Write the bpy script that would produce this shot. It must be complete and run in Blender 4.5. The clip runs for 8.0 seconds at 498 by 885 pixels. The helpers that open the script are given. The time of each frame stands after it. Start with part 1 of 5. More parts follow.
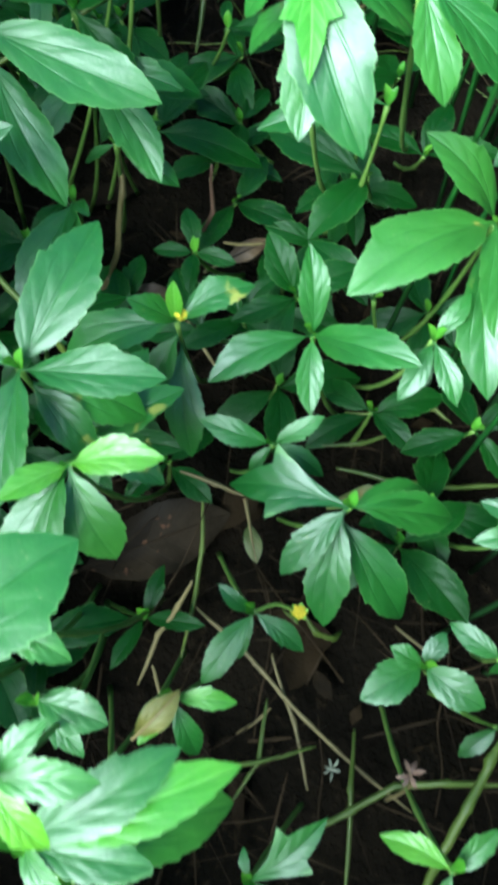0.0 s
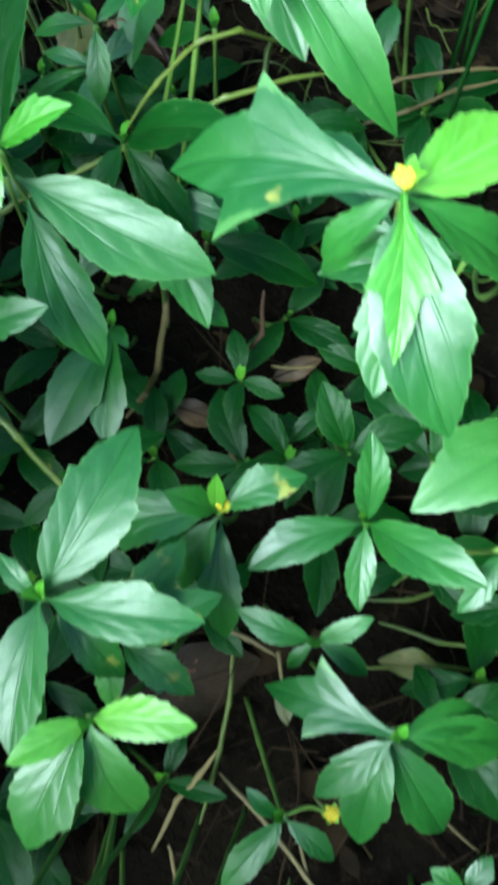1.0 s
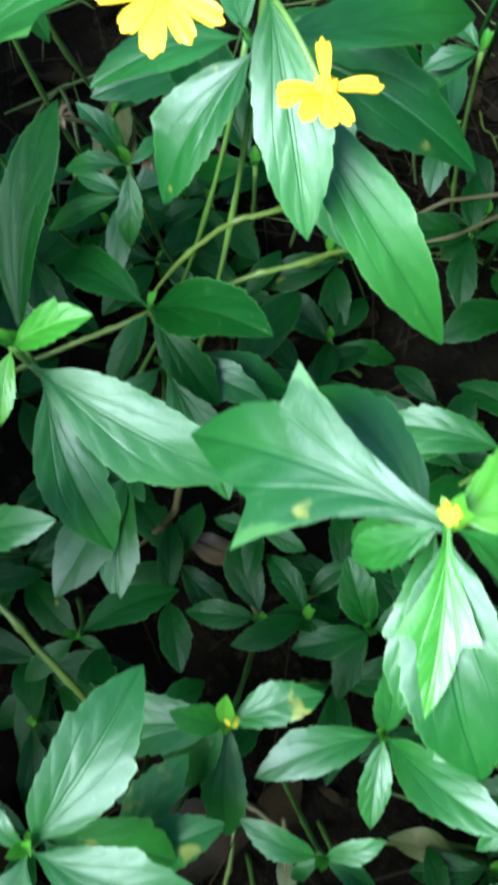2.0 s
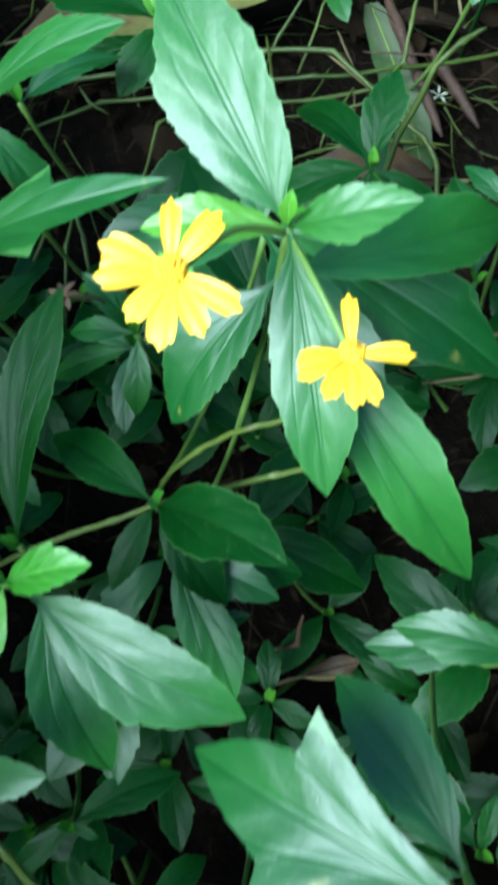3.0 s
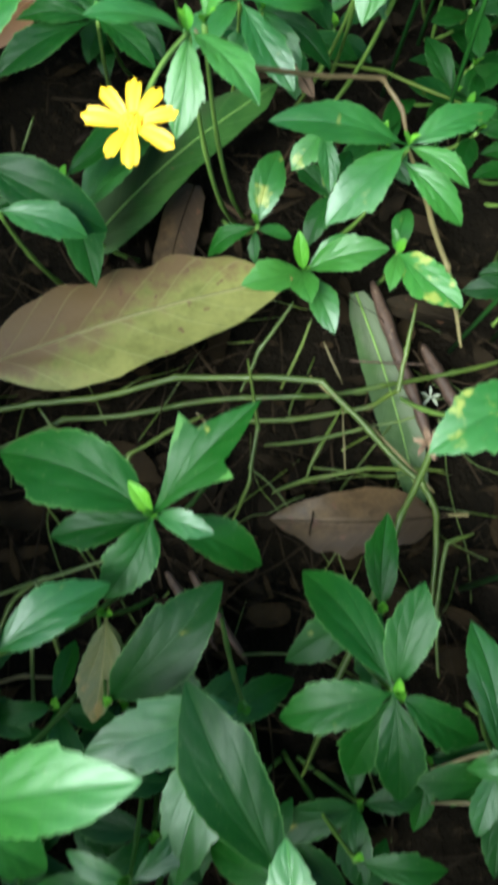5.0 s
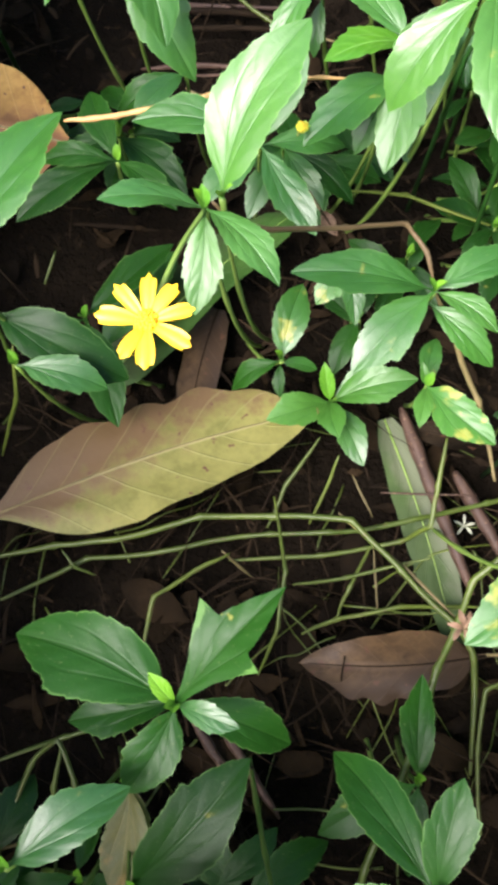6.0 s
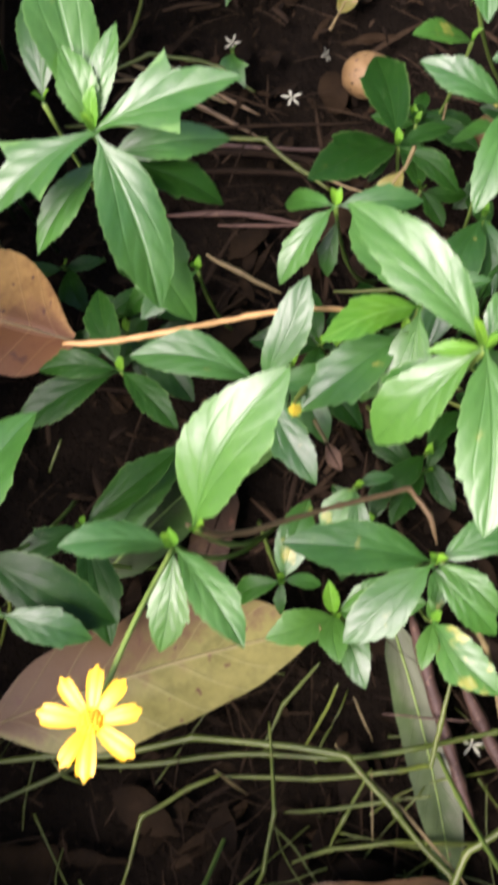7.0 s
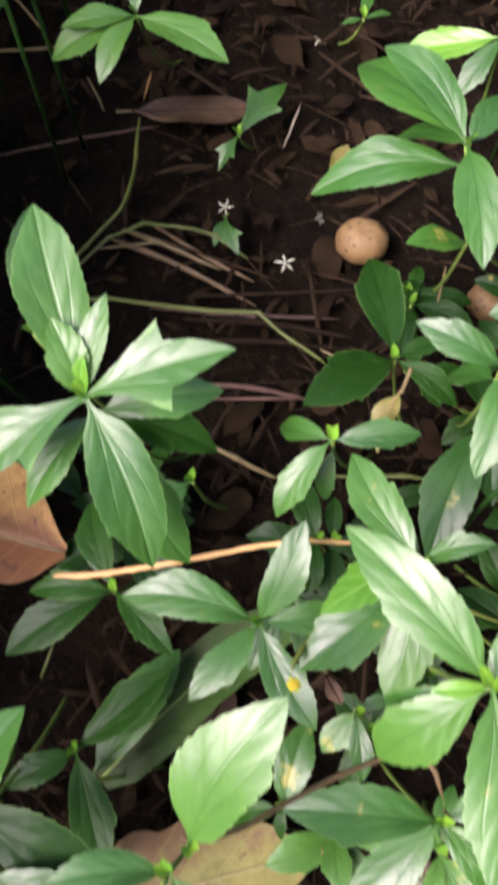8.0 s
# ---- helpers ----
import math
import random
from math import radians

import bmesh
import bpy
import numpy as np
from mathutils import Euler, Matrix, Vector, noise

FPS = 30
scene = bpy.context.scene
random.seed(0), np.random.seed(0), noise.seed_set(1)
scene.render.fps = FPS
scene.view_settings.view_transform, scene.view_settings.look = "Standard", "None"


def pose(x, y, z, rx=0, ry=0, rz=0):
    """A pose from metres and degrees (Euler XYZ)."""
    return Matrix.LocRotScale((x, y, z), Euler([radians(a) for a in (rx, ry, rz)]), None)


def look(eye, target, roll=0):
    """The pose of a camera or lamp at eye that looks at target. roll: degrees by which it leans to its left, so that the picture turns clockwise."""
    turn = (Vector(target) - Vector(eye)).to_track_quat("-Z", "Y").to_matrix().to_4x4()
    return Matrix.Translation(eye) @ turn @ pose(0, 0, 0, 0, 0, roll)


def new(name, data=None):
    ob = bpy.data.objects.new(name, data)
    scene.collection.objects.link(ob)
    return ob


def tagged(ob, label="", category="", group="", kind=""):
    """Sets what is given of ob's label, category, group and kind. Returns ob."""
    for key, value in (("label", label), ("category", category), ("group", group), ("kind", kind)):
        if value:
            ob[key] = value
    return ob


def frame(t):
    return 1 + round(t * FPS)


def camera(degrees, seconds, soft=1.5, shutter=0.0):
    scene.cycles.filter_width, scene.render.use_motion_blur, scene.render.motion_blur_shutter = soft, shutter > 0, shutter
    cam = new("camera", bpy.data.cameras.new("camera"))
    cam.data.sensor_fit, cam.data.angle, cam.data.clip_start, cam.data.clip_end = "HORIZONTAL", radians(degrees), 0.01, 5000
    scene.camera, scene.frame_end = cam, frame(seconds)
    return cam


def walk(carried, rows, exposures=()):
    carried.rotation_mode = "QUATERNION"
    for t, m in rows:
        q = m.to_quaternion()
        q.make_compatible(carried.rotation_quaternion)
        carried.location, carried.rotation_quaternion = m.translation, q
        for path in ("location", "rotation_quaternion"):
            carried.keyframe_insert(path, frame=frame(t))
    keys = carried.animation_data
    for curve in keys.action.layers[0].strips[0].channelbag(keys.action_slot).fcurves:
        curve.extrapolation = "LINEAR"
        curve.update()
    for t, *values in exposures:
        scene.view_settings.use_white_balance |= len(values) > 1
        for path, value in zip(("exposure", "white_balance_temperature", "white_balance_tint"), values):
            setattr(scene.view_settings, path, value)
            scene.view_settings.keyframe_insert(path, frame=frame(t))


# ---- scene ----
cam = camera(30.0, 8.0, soft=4.3, shutter=0.5)
# seconds, eye, yaw, pitch and roll in degrees
PATH = [
    (0, -0.0000, 0.0000, 0.4904, 0.00, -68.26, 0.00),
    (0.5, -0.0089, 0.0388, 0.4913, -0.57, -68.44, 2.05),
    (1, -0.0101, 0.0916, 0.4866, 4.53, -69.88, -0.78),
    (1.5, -0.0161, 0.1317, 0.4874, 6.51, -70.10, -0.61),
    (1.7, -0.0139, 0.1465, 0.4885, 8.52, -70.15, -1.91),
    (2.8, -0.0272, 0.2203, 0.4940, 8.72, -69.59, -0.19),
    (3, -0.0270, 0.2354, 0.4922, 10.24, -69.06, -1.56),
    (3.5, -0.0366, 0.2869, 0.4918, 6.86, -69.62, 1.07),
    (4, -0.0465, 0.3390, 0.4995, 6.93, -69.16, 0.13),
    (4.5, -0.0757, 0.3992, 0.5142, 0.27, -70.55, 6.48),
    (4.7, -0.0882, 0.4225, 0.5185, -3.28, -71.11, 10.17),
    (5.8, -0.0840, 0.5070, 0.5260, 3.38, -70.17, 4.00),
    (6, -0.0900, 0.5060, 0.5260, 4.25, -68.22, 2.40),
    (6.5, -0.0910, 0.5750, 0.5410, 11.28, -69.96, -2.90),
    (7, -0.0760, 0.6340, 0.5540, 14.81, -69.38, -5.10),
    (7.5, -0.0880, 0.6760, 0.5680, 11.37, -68.27, -1.60),
    (8, -0.0890, 0.7180, 0.5760, 13.72, -66.52, -4.70),
]


def aim(x, y, z, yaw, pitch, roll):
    a, b = radians(yaw), radians(pitch)
    way = Vector((-math.sin(a) * math.cos(b), math.cos(a) * math.cos(b), math.sin(b)))
    return look((x, y, z), Vector((x, y, z)) + way, roll)


walk(cam, [(t, aim(*row)) for t, *row in PATH],
     exposures=[(0.0, 2.25, 5350, -5), (1.7, 2.05, 5300, -5), (2.8, 1.75, 5050, -3), (3.5, 1.25, 5050, -4), (4.0, 1.05, 5050, -5), (4.7, 1.75, 5450, -5), (5.8, 2.05, 6600, 18), (6.5, 2.42, 6600, 33), (7.0, 1.83, 6700, 38), (8.0, 1.87, 6700, 42)])

# ---- world and sun: bright shade under an open, hazy sky ----
world = bpy.data.worlds.new("sky")
scene.world = world
world.use_nodes = True
wn = world.node_tree.nodes
sky = wn.new("ShaderNodeTexSky")
sky.sky_type, sky.sun_disc = "NISHITA", False
sky.sun_elevation, sky.sun_rotation = radians(50), radians(219)
sky.dust_density, sky.air_density = 1.5, 1.0
world.node_tree.links.new(sky.outputs[0], wn["Background"].inputs[0])
wn["Background"].inputs[1].default_value = 0.12
lamp = bpy.data.lights.new("sun", "SUN")
lamp.energy, lamp.angle, lamp.color = 4.0, radians(38), (1.0, 0.98, 0.95)
sun = new("sun", lamp)
sun.matrix_world = look((-2.4, -3.0, 4.6), (0, 0, 0))


# ---- materials ----
class Nodes:
    """A material and short ways to write its nodes."""

    def __init__(self, name):
        self.mat = bpy.data.materials.new(name)
        self.mat.use_nodes = True
        self.tree = self.mat.node_tree
        self.bsdf = self.tree.nodes["Principled BSDF"]
        self.out = self.tree.nodes["Material Output"]

    def add(self, kind, **inputs):
        node = self.tree.nodes.new(kind)
        return node

    def join(self, a, b):
        self.tree.links.new(a, b)

    def put(self, socket, value):
        if isinstance(value, bpy.types.NodeSocket):
            self.join(value, socket)
        else:
            socket.default_value = value

    def math(self, op, a, b=0.0, c=0.0):
        node = self.add("ShaderNodeMath")
        node.operation = op
        for socket, value in zip(node.inputs, (a, b, c)):
            self.put(socket, value)
        return node.outputs[0]

    def span(self, value, lo, hi, to_lo=0.0, to_hi=1.0):
        node = self.add("ShaderNodeMapRange")
        node.interpolation_type = "SMOOTHSTEP"
        for socket, v in zip(node.inputs, (value, lo, hi, to_lo, to_hi)):
            self.put(socket, v)
        return node.outputs[0]

    def mix(self, share, a, b, blend="MIX"):
        node = self.add("ShaderNodeMix")
        node.data_type, node.blend_type = "RGBA", blend
        self.put(node.inputs[0], share)
        self.put(node.inputs[6], a if isinstance(a, bpy.types.NodeSocket) else (*a, 1))
        self.put(node.inputs[7], b if isinstance(b, bpy.types.NodeSocket) else (*b, 1))
        return node.outputs[2]

    def noise(self, where, scale, detail=3.0, rough=0.55, w=None):
        node = self.add("ShaderNodeTexNoise")
        if w is not None:
            node.noise_dimensions = "4D"
            self.put(node.inputs["W"], w)
        self.put(node.inputs["Vector"], where)
        node.inputs["Scale"].default_value = scale
        node.inputs["Detail"].default_value = detail
        node.inputs["Roughness"].default_value = rough
        return node.outputs[0]

    def coords(self, which="Object"):
        return self.add("ShaderNodeTexCoord").outputs[which]

    def chance(self):
        """A random number for each object and each island of its mesh."""
        a = self.add("ShaderNodeObjectInfo").outputs["Random"]
        b = self.add("ShaderNodeNewGeometry").outputs["Random Per Island"]
        return self.math("FRACT", self.math("ADD", a, b))

    def bump(self, height, strength, distance, under=None):
        node = self.add("ShaderNodeBump")
        self.put(node.inputs["Height"], height)
        node.inputs["Strength"].default_value = strength
        node.inputs["Distance"].default_value = distance
        if under is not None:
            self.join(under, node.inputs["Normal"])
        return node.outputs[0]

    def finish(self, colour, rough, normal=None, specular=0.5, metal=0.0):
        self.put(self.bsdf.inputs["Base Color"], colour if isinstance(colour, bpy.types.NodeSocket) else (*colour, 1))
        self.put(self.bsdf.inputs["Roughness"], rough)
        self.bsdf.inputs["Specular IOR Level"].default_value = specular
        self.bsdf.inputs["Metallic"].default_value = metal
        if normal is not None:
            self.join(normal, self.bsdf.inputs["Normal"])
        return self.mat

    def thin(self, colour, share):
        """Lets light through a thin blade."""
        glow, both = self.add("ShaderNodeBsdfTranslucent"), self.add("ShaderNodeMixShader")
        self.put(glow.inputs[0], colour if isinstance(colour, bpy.types.NodeSocket) else (*colour, 1))
        both.inputs[0].default_value = share
        self.join(self.bsdf.outputs[0], both.inputs[1])
        self.join(glow.outputs[0], both.inputs[2])
        self.join(both.outputs[0], self.out.inputs[0])


def leaf_material(name, dark, light, vein, gloss, spots, spot_colour=(0.27, 0.26, 0.045), through_share=0.22, shine=0.62):
    n = Nodes(name)
    uv = n.add("ShaderNodeUVMap").outputs[0]
    split = n.add("ShaderNodeSeparateXYZ")
    n.join(uv, split.inputs[0])
    u, v = split.outputs[0], split.outputs[1]
    across = n.math("MULTIPLY", n.math("ABSOLUTE", n.math("SUBTRACT", u, 0.5)), 2.0)
    luck = n.chance()
    where = n.coords()
    seed = n.math("MULTIPLY", luck, 40.0)
    mid = n.span(across, 0.03, 0.085, 1.0, 0.0)
    side = n.math("ABSOLUTE", n.math("SUBTRACT", across, n.math("MULTIPLY_ADD", v, 0.85, 0.02)))
    side = n.math("MULTIPLY", n.span(side, 0.012, 0.055, 1.0, 0.0), n.span(v, 0.5, 0.8, 1.0, 0.0))
    wave = n.math("FRACT", n.math("SUBTRACT", n.math("MULTIPLY", v, 5.5), n.math("MULTIPLY", across, 1.7)))
    rib = n.span(n.math("ABSOLUTE", n.math("SUBTRACT", wave, 0.5)), 0.03, 0.16, 1.0, 0.0)
    net = n.math("MAXIMUM", n.math("MAXIMUM", mid, n.math("MULTIPLY", side, 0.7)), n.math("MULTIPLY", rib, 0.4))
    broad = n.noise(where, 45.0, 3.0, w=seed)
    fine = n.noise(where, 420.0, 4.0, w=seed)
    tone = n.math("ADD", n.math("MULTIPLY", broad, 0.7), n.math("MULTIPLY", luck, 0.5))
    colour = n.mix(n.span(tone, 0.25, 0.95), dark, light)
    colour = n.mix(n.math("MULTIPLY", fine, 0.6), colour, n.mix(0.6, colour, (0.0, 0.02, 0.0)))
    dust = n.span(n.noise(where, 900.0, 2.0, w=seed), 0.62, 0.75, 0.0, 0.35)
    colour = n.mix(dust, colour, (0.16, 0.22, 0.08))
    colour = n.mix(n.math("MULTIPLY", net, 0.5), colour, vein)
    patch = n.noise(where, 70.0, 2.0, 0.6, w=n.math("ADD", seed, 7.0))
    patch = n.math("ADD", patch, n.math("MULTIPLY", n.math("SUBTRACT", fine, 0.5), 0.18))
    blotch = n.span(patch, spots, spots + 0.10)
    colour = n.mix(n.math("MULTIPLY", blotch, 0.8), colour, spot_colour)
    rot = n.span(patch, spots + 0.13, spots + 0.18)
    colour = n.mix(rot, colour, (0.10, 0.05, 0.02))
    quilt = n.math("MULTIPLY", n.math("MULTIPLY", n.math("SINE", n.math("MULTIPLY", wave, 3.14159)), n.math("ADD", broad, 0.1)), n.span(across, 0.0, 0.25))
    cell = n.add("ShaderNodeTexVoronoi")
    cell.feature = "DISTANCE_TO_EDGE"
    n.join(where, cell.inputs["Vector"])
    cell.inputs["Scale"].default_value = 430.0
    mesh = n.span(cell.outputs["Distance"], 0.0, 0.22)
    height = n.math("ADD", n.math("SUBTRACT", n.math("MULTIPLY", quilt, 0.27), n.math("MULTIPLY", n.math("MAXIMUM", mid, n.math("MULTIPLY", side, 0.35)), 0.65)),
                    n.math("ADD", n.math("MULTIPLY", mesh, 0.035), n.math("ADD", n.math("MULTIPLY", fine, 0.05), n.math("MULTIPLY", broad, 0.5))))
    colour = n.mix(n.span(across, 0.94, 0.99, 0.0, 0.3), colour, (0.16, 0.33, 0.08))
    n.finish(colour, n.math("ADD", n.math("ADD", gloss - 0.05, n.math("MULTIPLY", fine, 0.14)), n.math("MULTIPLY", broad, 0.14)), n.bump(height, 0.45, 0.0013), shine)
    n.thin(n.mix(0.5, colour, (0.08, 0.30, 0.03)), through_share)
    return n.mat


M = {}
M["leaf"] = leaf_material("leaf_green", (0.011, 0.074, 0.007), (0.033, 0.142, 0.013), (0.016, 0.085, 0.010), 0.38, 0.695, shine=0.70)
M["young"] = leaf_material("leaf_young", (0.055, 0.22, 0.010), (0.15, 0.37, 0.020), (0.18, 0.42, 0.08), 0.30, 0.70, through_share=0.3)
M["fresh"] = leaf_material("leaf_fresh", (0.020, 0.100, 0.010), (0.052, 0.175, 0.018), (0.03, 0.12, 0.014), 0.37, 0.705, through_share=0.22, shine=0.74)
# deep green of lower leaves, darkened and dulled to carry their shade
M["shaded"] = leaf_material("leaf_shaded", (0.004, 0.030, 0.0025), (0.011, 0.060, 0.005), (0.010, 0.044, 0.005), 0.38, 0.70, shine=0.20)
M["spotted"] = leaf_material("leaf_spotted", (0.02, 0.10, 0.010), (0.045, 0.18, 0.016), (0.02, 0.09, 0.012), 0.38, 0.575, (0.26, 0.27, 0.045))
M["yellowed"] = leaf_material("leaf_yellowed", (0.06, 0.075, 0.012), (0.17, 0.15, 0.024), (0.16, 0.15, 0.04), 0.5, 0.57, (0.20, 0.13, 0.03))


def plain_material(name, a, b, scale, rough, bump=0.4, distance=0.0005, stretch=(1, 1, 1), third=None, specular=0.4):
    n = Nodes(name)
    shape = n.add("ShaderNodeMapping")
    shape.inputs["Scale"].default_value = stretch
    n.join(n.coords(), shape.inputs[0])
    luck = n.chance()
    seed = n.math("MULTIPLY", luck, 30.0)
    broad = n.noise(shape.outputs[0], scale, 4.0, 0.6, w=seed)
    fine = n.noise(shape.outputs[0], scale * 7, 4.0, 0.65, w=seed)
    tone = n.math("ADD", n.math("MULTIPLY", broad, 0.75), n.math("MULTIPLY", luck, 0.35))
    colour = n.mix(n.span(tone, 0.25, 0.85), a, b)
    if third:
        colour = n.mix(n.span(fine, 0.56, 0.72), colour, third)
    n.finish(colour, n.math("ADD", rough, n.math("MULTIPLY", fine, 0.15)), n.bump(n.math("ADD", broad, fine), bump, distance), specular)
    return n.mat


M["stem"] = plain_material("stem_green", (0.07, 0.14, 0.02), (0.15, 0.24, 0.045), 60, 0.4, stretch=(1, 1, 0.3))
M["green"] = plain_material("runner_green", (0.032, 0.055, 0.006), (0.088, 0.122, 0.016), 40, 0.42, third=(0.07, 0.062, 0.02))
M["straw"] = plain_material("runner_straw", (0.075, 0.062, 0.022), (0.165, 0.13, 0.05), 50, 0.55, third=(0.08, 0.05, 0.025))
M["redbrown"] = plain_material("stalk_redbrown", (0.045, 0.031, 0.013), (0.105, 0.072, 0.030), 60, 0.5, third=(0.15, 0.115, 0.055))
M["dark"] = plain_material("stick_dark", (0.032, 0.017, 0.010), (0.095, 0.052, 0.031), 60, 0.6, third=(0.14, 0.088, 0.052))
M["gold"] = plain_material("stalk_gold", (0.26, 0.15, 0.045), (0.40, 0.25, 0.09), 60, 0.45)
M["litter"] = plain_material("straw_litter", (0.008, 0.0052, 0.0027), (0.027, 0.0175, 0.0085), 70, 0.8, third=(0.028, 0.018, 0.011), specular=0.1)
M["pale"] = plain_material("straw_pale", (0.36, 0.30, 0.2), (0.5, 0.44, 0.32), 60, 0.7)
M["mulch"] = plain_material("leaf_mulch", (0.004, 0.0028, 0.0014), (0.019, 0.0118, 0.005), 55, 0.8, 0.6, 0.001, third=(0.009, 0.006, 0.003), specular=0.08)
# dark green for the added ring that hides the low sky
M["hedge"] = plain_material("sky_block_green", (0.012, 0.045, 0.008), (0.035, 0.10, 0.018), 14, 0.6, 1.0, 0.05, third=(0.02, 0.03, 0.012))
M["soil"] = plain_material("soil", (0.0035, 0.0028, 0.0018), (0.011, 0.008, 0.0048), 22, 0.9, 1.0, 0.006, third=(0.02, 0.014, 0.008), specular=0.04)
M["petal"] = plain_material("petal_yellow", (0.68, 0.39, 0.006), (0.80, 0.52, 0.018), 120, 0.38, 0.3, 0.0003, stretch=(4, 0.6, 1))
M["disc"] = plain_material("disc_orange", (0.66, 0.34, 0.005), (0.80, 0.50, 0.012), 300, 0.6)
M["floret"] = plain_material("floret_yellow", (0.40, 0.33, 0.015), (0.60, 0.48, 0.03), 300, 0.6)
M["calyx"] = plain_material("calyx_green", (0.13, 0.30, 0.03), (0.26, 0.44, 0.06), 150, 0.5)
M["dry"] = plain_material("dry_brown", (0.048, 0.027, 0.014), (0.125, 0.074, 0.040), 90, 0.7, third=(0.05, 0.03, 0.015))
M["white"] = plain_material("petal_white", (0.27, 0.29, 0.20), (0.40, 0.42, 0.31), 200, 0.6)
M["nut"] = plain_material("nut_shell", (0.10, 0.060, 0.020), (0.185, 0.120, 0.045), 70, 0.55, 0.6, 0.0009, third=(0.035, 0.016, 0.009))


def dead_leaf_material(name, a, b, vein, stain, specks, specular=0.25):
    n = Nodes(name)
    split = n.add("ShaderNodeSeparateXYZ")
    n.join(n.add("ShaderNodeUVMap").outputs[0], split.inputs[0])
    u, v = split.outputs[0], split.outputs[1]
    across = n.math("MULTIPLY", n.math("ABSOLUTE", n.math("SUBTRACT", u, 0.5)), 2.0)
    where = n.coords()
    broad, fine = n.noise(where, 45.0, 6.0, 0.65), n.noise(where, 260.0, 4.0)
    wave = n.math("FRACT", n.math("SUBTRACT", n.math("MULTIPLY", v, 8.0), n.math("MULTIPLY", across, 1.5)))
    rib = n.span(n.math("ABSOLUTE", n.math("SUBTRACT", wave, 0.5)), 0.01, 0.045, 1.0, 0.0)
    mid = n.span(across, 0.016, 0.04, 1.0, 0.0)
    colour = n.mix(n.span(n.math("ADD", broad, n.math("MULTIPLY", fine, 0.3)), 0.35, 0.85), a, b)
    edge = n.span(n.math("ADD", n.math("SUBTRACT", n.math("SUBTRACT", 1.0, u), n.math("MULTIPLY", v, 1.1)), n.math("MULTIPLY", n.math("SUBTRACT", broad, 0.22), 1.7)), 0.26, 0.72)
    colour = n.mix(n.math("MULTIPLY", edge, 0.9), colour, stain)
    colour = n.mix(n.span(n.noise(where, 130.0, 2.0), specks, specks + 0.05), colour, (0.07, 0.035, 0.02))
    colour = n.mix(n.math("MAXIMUM", n.math("MULTIPLY", mid, 0.7), n.math("MULTIPLY", rib, 0.2)), colour, vein)
    height = n.math("ADD", n.math("ADD", n.math("MULTIPLY", mid, 1.0), n.math("MULTIPLY", rib, 0.5)), n.math("MULTIPLY", fine, 0.4))
    n.finish(colour, n.math("ADD", 0.46, n.math("MULTIPLY", fine, 0.2)), n.bump(height, 0.5, 0.0008), specular)
    return n.mat


M["olive"] = dead_leaf_material("fallen_olive", (0.070, 0.074, 0.016), (0.155, 0.150, 0.042), (0.22, 0.22, 0.09), (0.075, 0.042, 0.02), 0.66)
M["brown"] = dead_leaf_material("fallen_brown", (0.022, 0.013, 0.007), (0.090, 0.056, 0.025), (0.10, 0.066, 0.035), (0.03, 0.019, 0.011), 0.66)
M["umber"] = dead_leaf_material("fallen_umber", (0.008, 0.006, 0.0035), (0.024, 0.017, 0.010), (0.028, 0.02, 0.012), (0.008, 0.006, 0.004), 0.66, 0.04)
M["tan"] = dead_leaf_material("fallen_tan", (0.11, 0.056, 0.014), (0.33, 0.205, 0.058), (0.36, 0.25, 0.10), (0.09, 0.04, 0.018), 0.64)
M["blade"] = dead_leaf_material("fallen_blade", (0.026, 0.052, 0.013), (0.05, 0.08, 0.026), (0.06, 0.09, 0.036), (0.075, 0.09, 0.05), 0.70)
M["blade_dark"] = dead_leaf_material("fallen_blade_dark", (0.010, 0.034, 0.005), (0.022, 0.058, 0.009), (0.045, 0.075, 0.022), (0.02, 0.034, 0.01), 0.74, 0.12)


# ---- building blocks ----
def mesh_of(name, verts, faces, material, uvs=None):
    me = bpy.data.meshes.new(name)
    me.from_pydata([tuple(v) for v in verts], [], faces)
    if uvs is not None:
        layer = me.uv_layers.new(name="UVMap")
        index = np.empty(len(me.loops), dtype=np.int32)
        me.loops.foreach_get("vertex_index", index)
        layer.data.foreach_set("uv", np.asarray(uvs, dtype=np.float32)[index].ravel())
    me.polygons.foreach_set("use_smooth", [True] * len(me.polygons))
    me.materials.append(material)
    me.update()
    return me


def part(name, me, parent, label="", m=None):
    ob = new(name, me)
    ob.parent = parent
    if m is not None:
        ob.matrix_basis = m
    return tagged(ob, label)


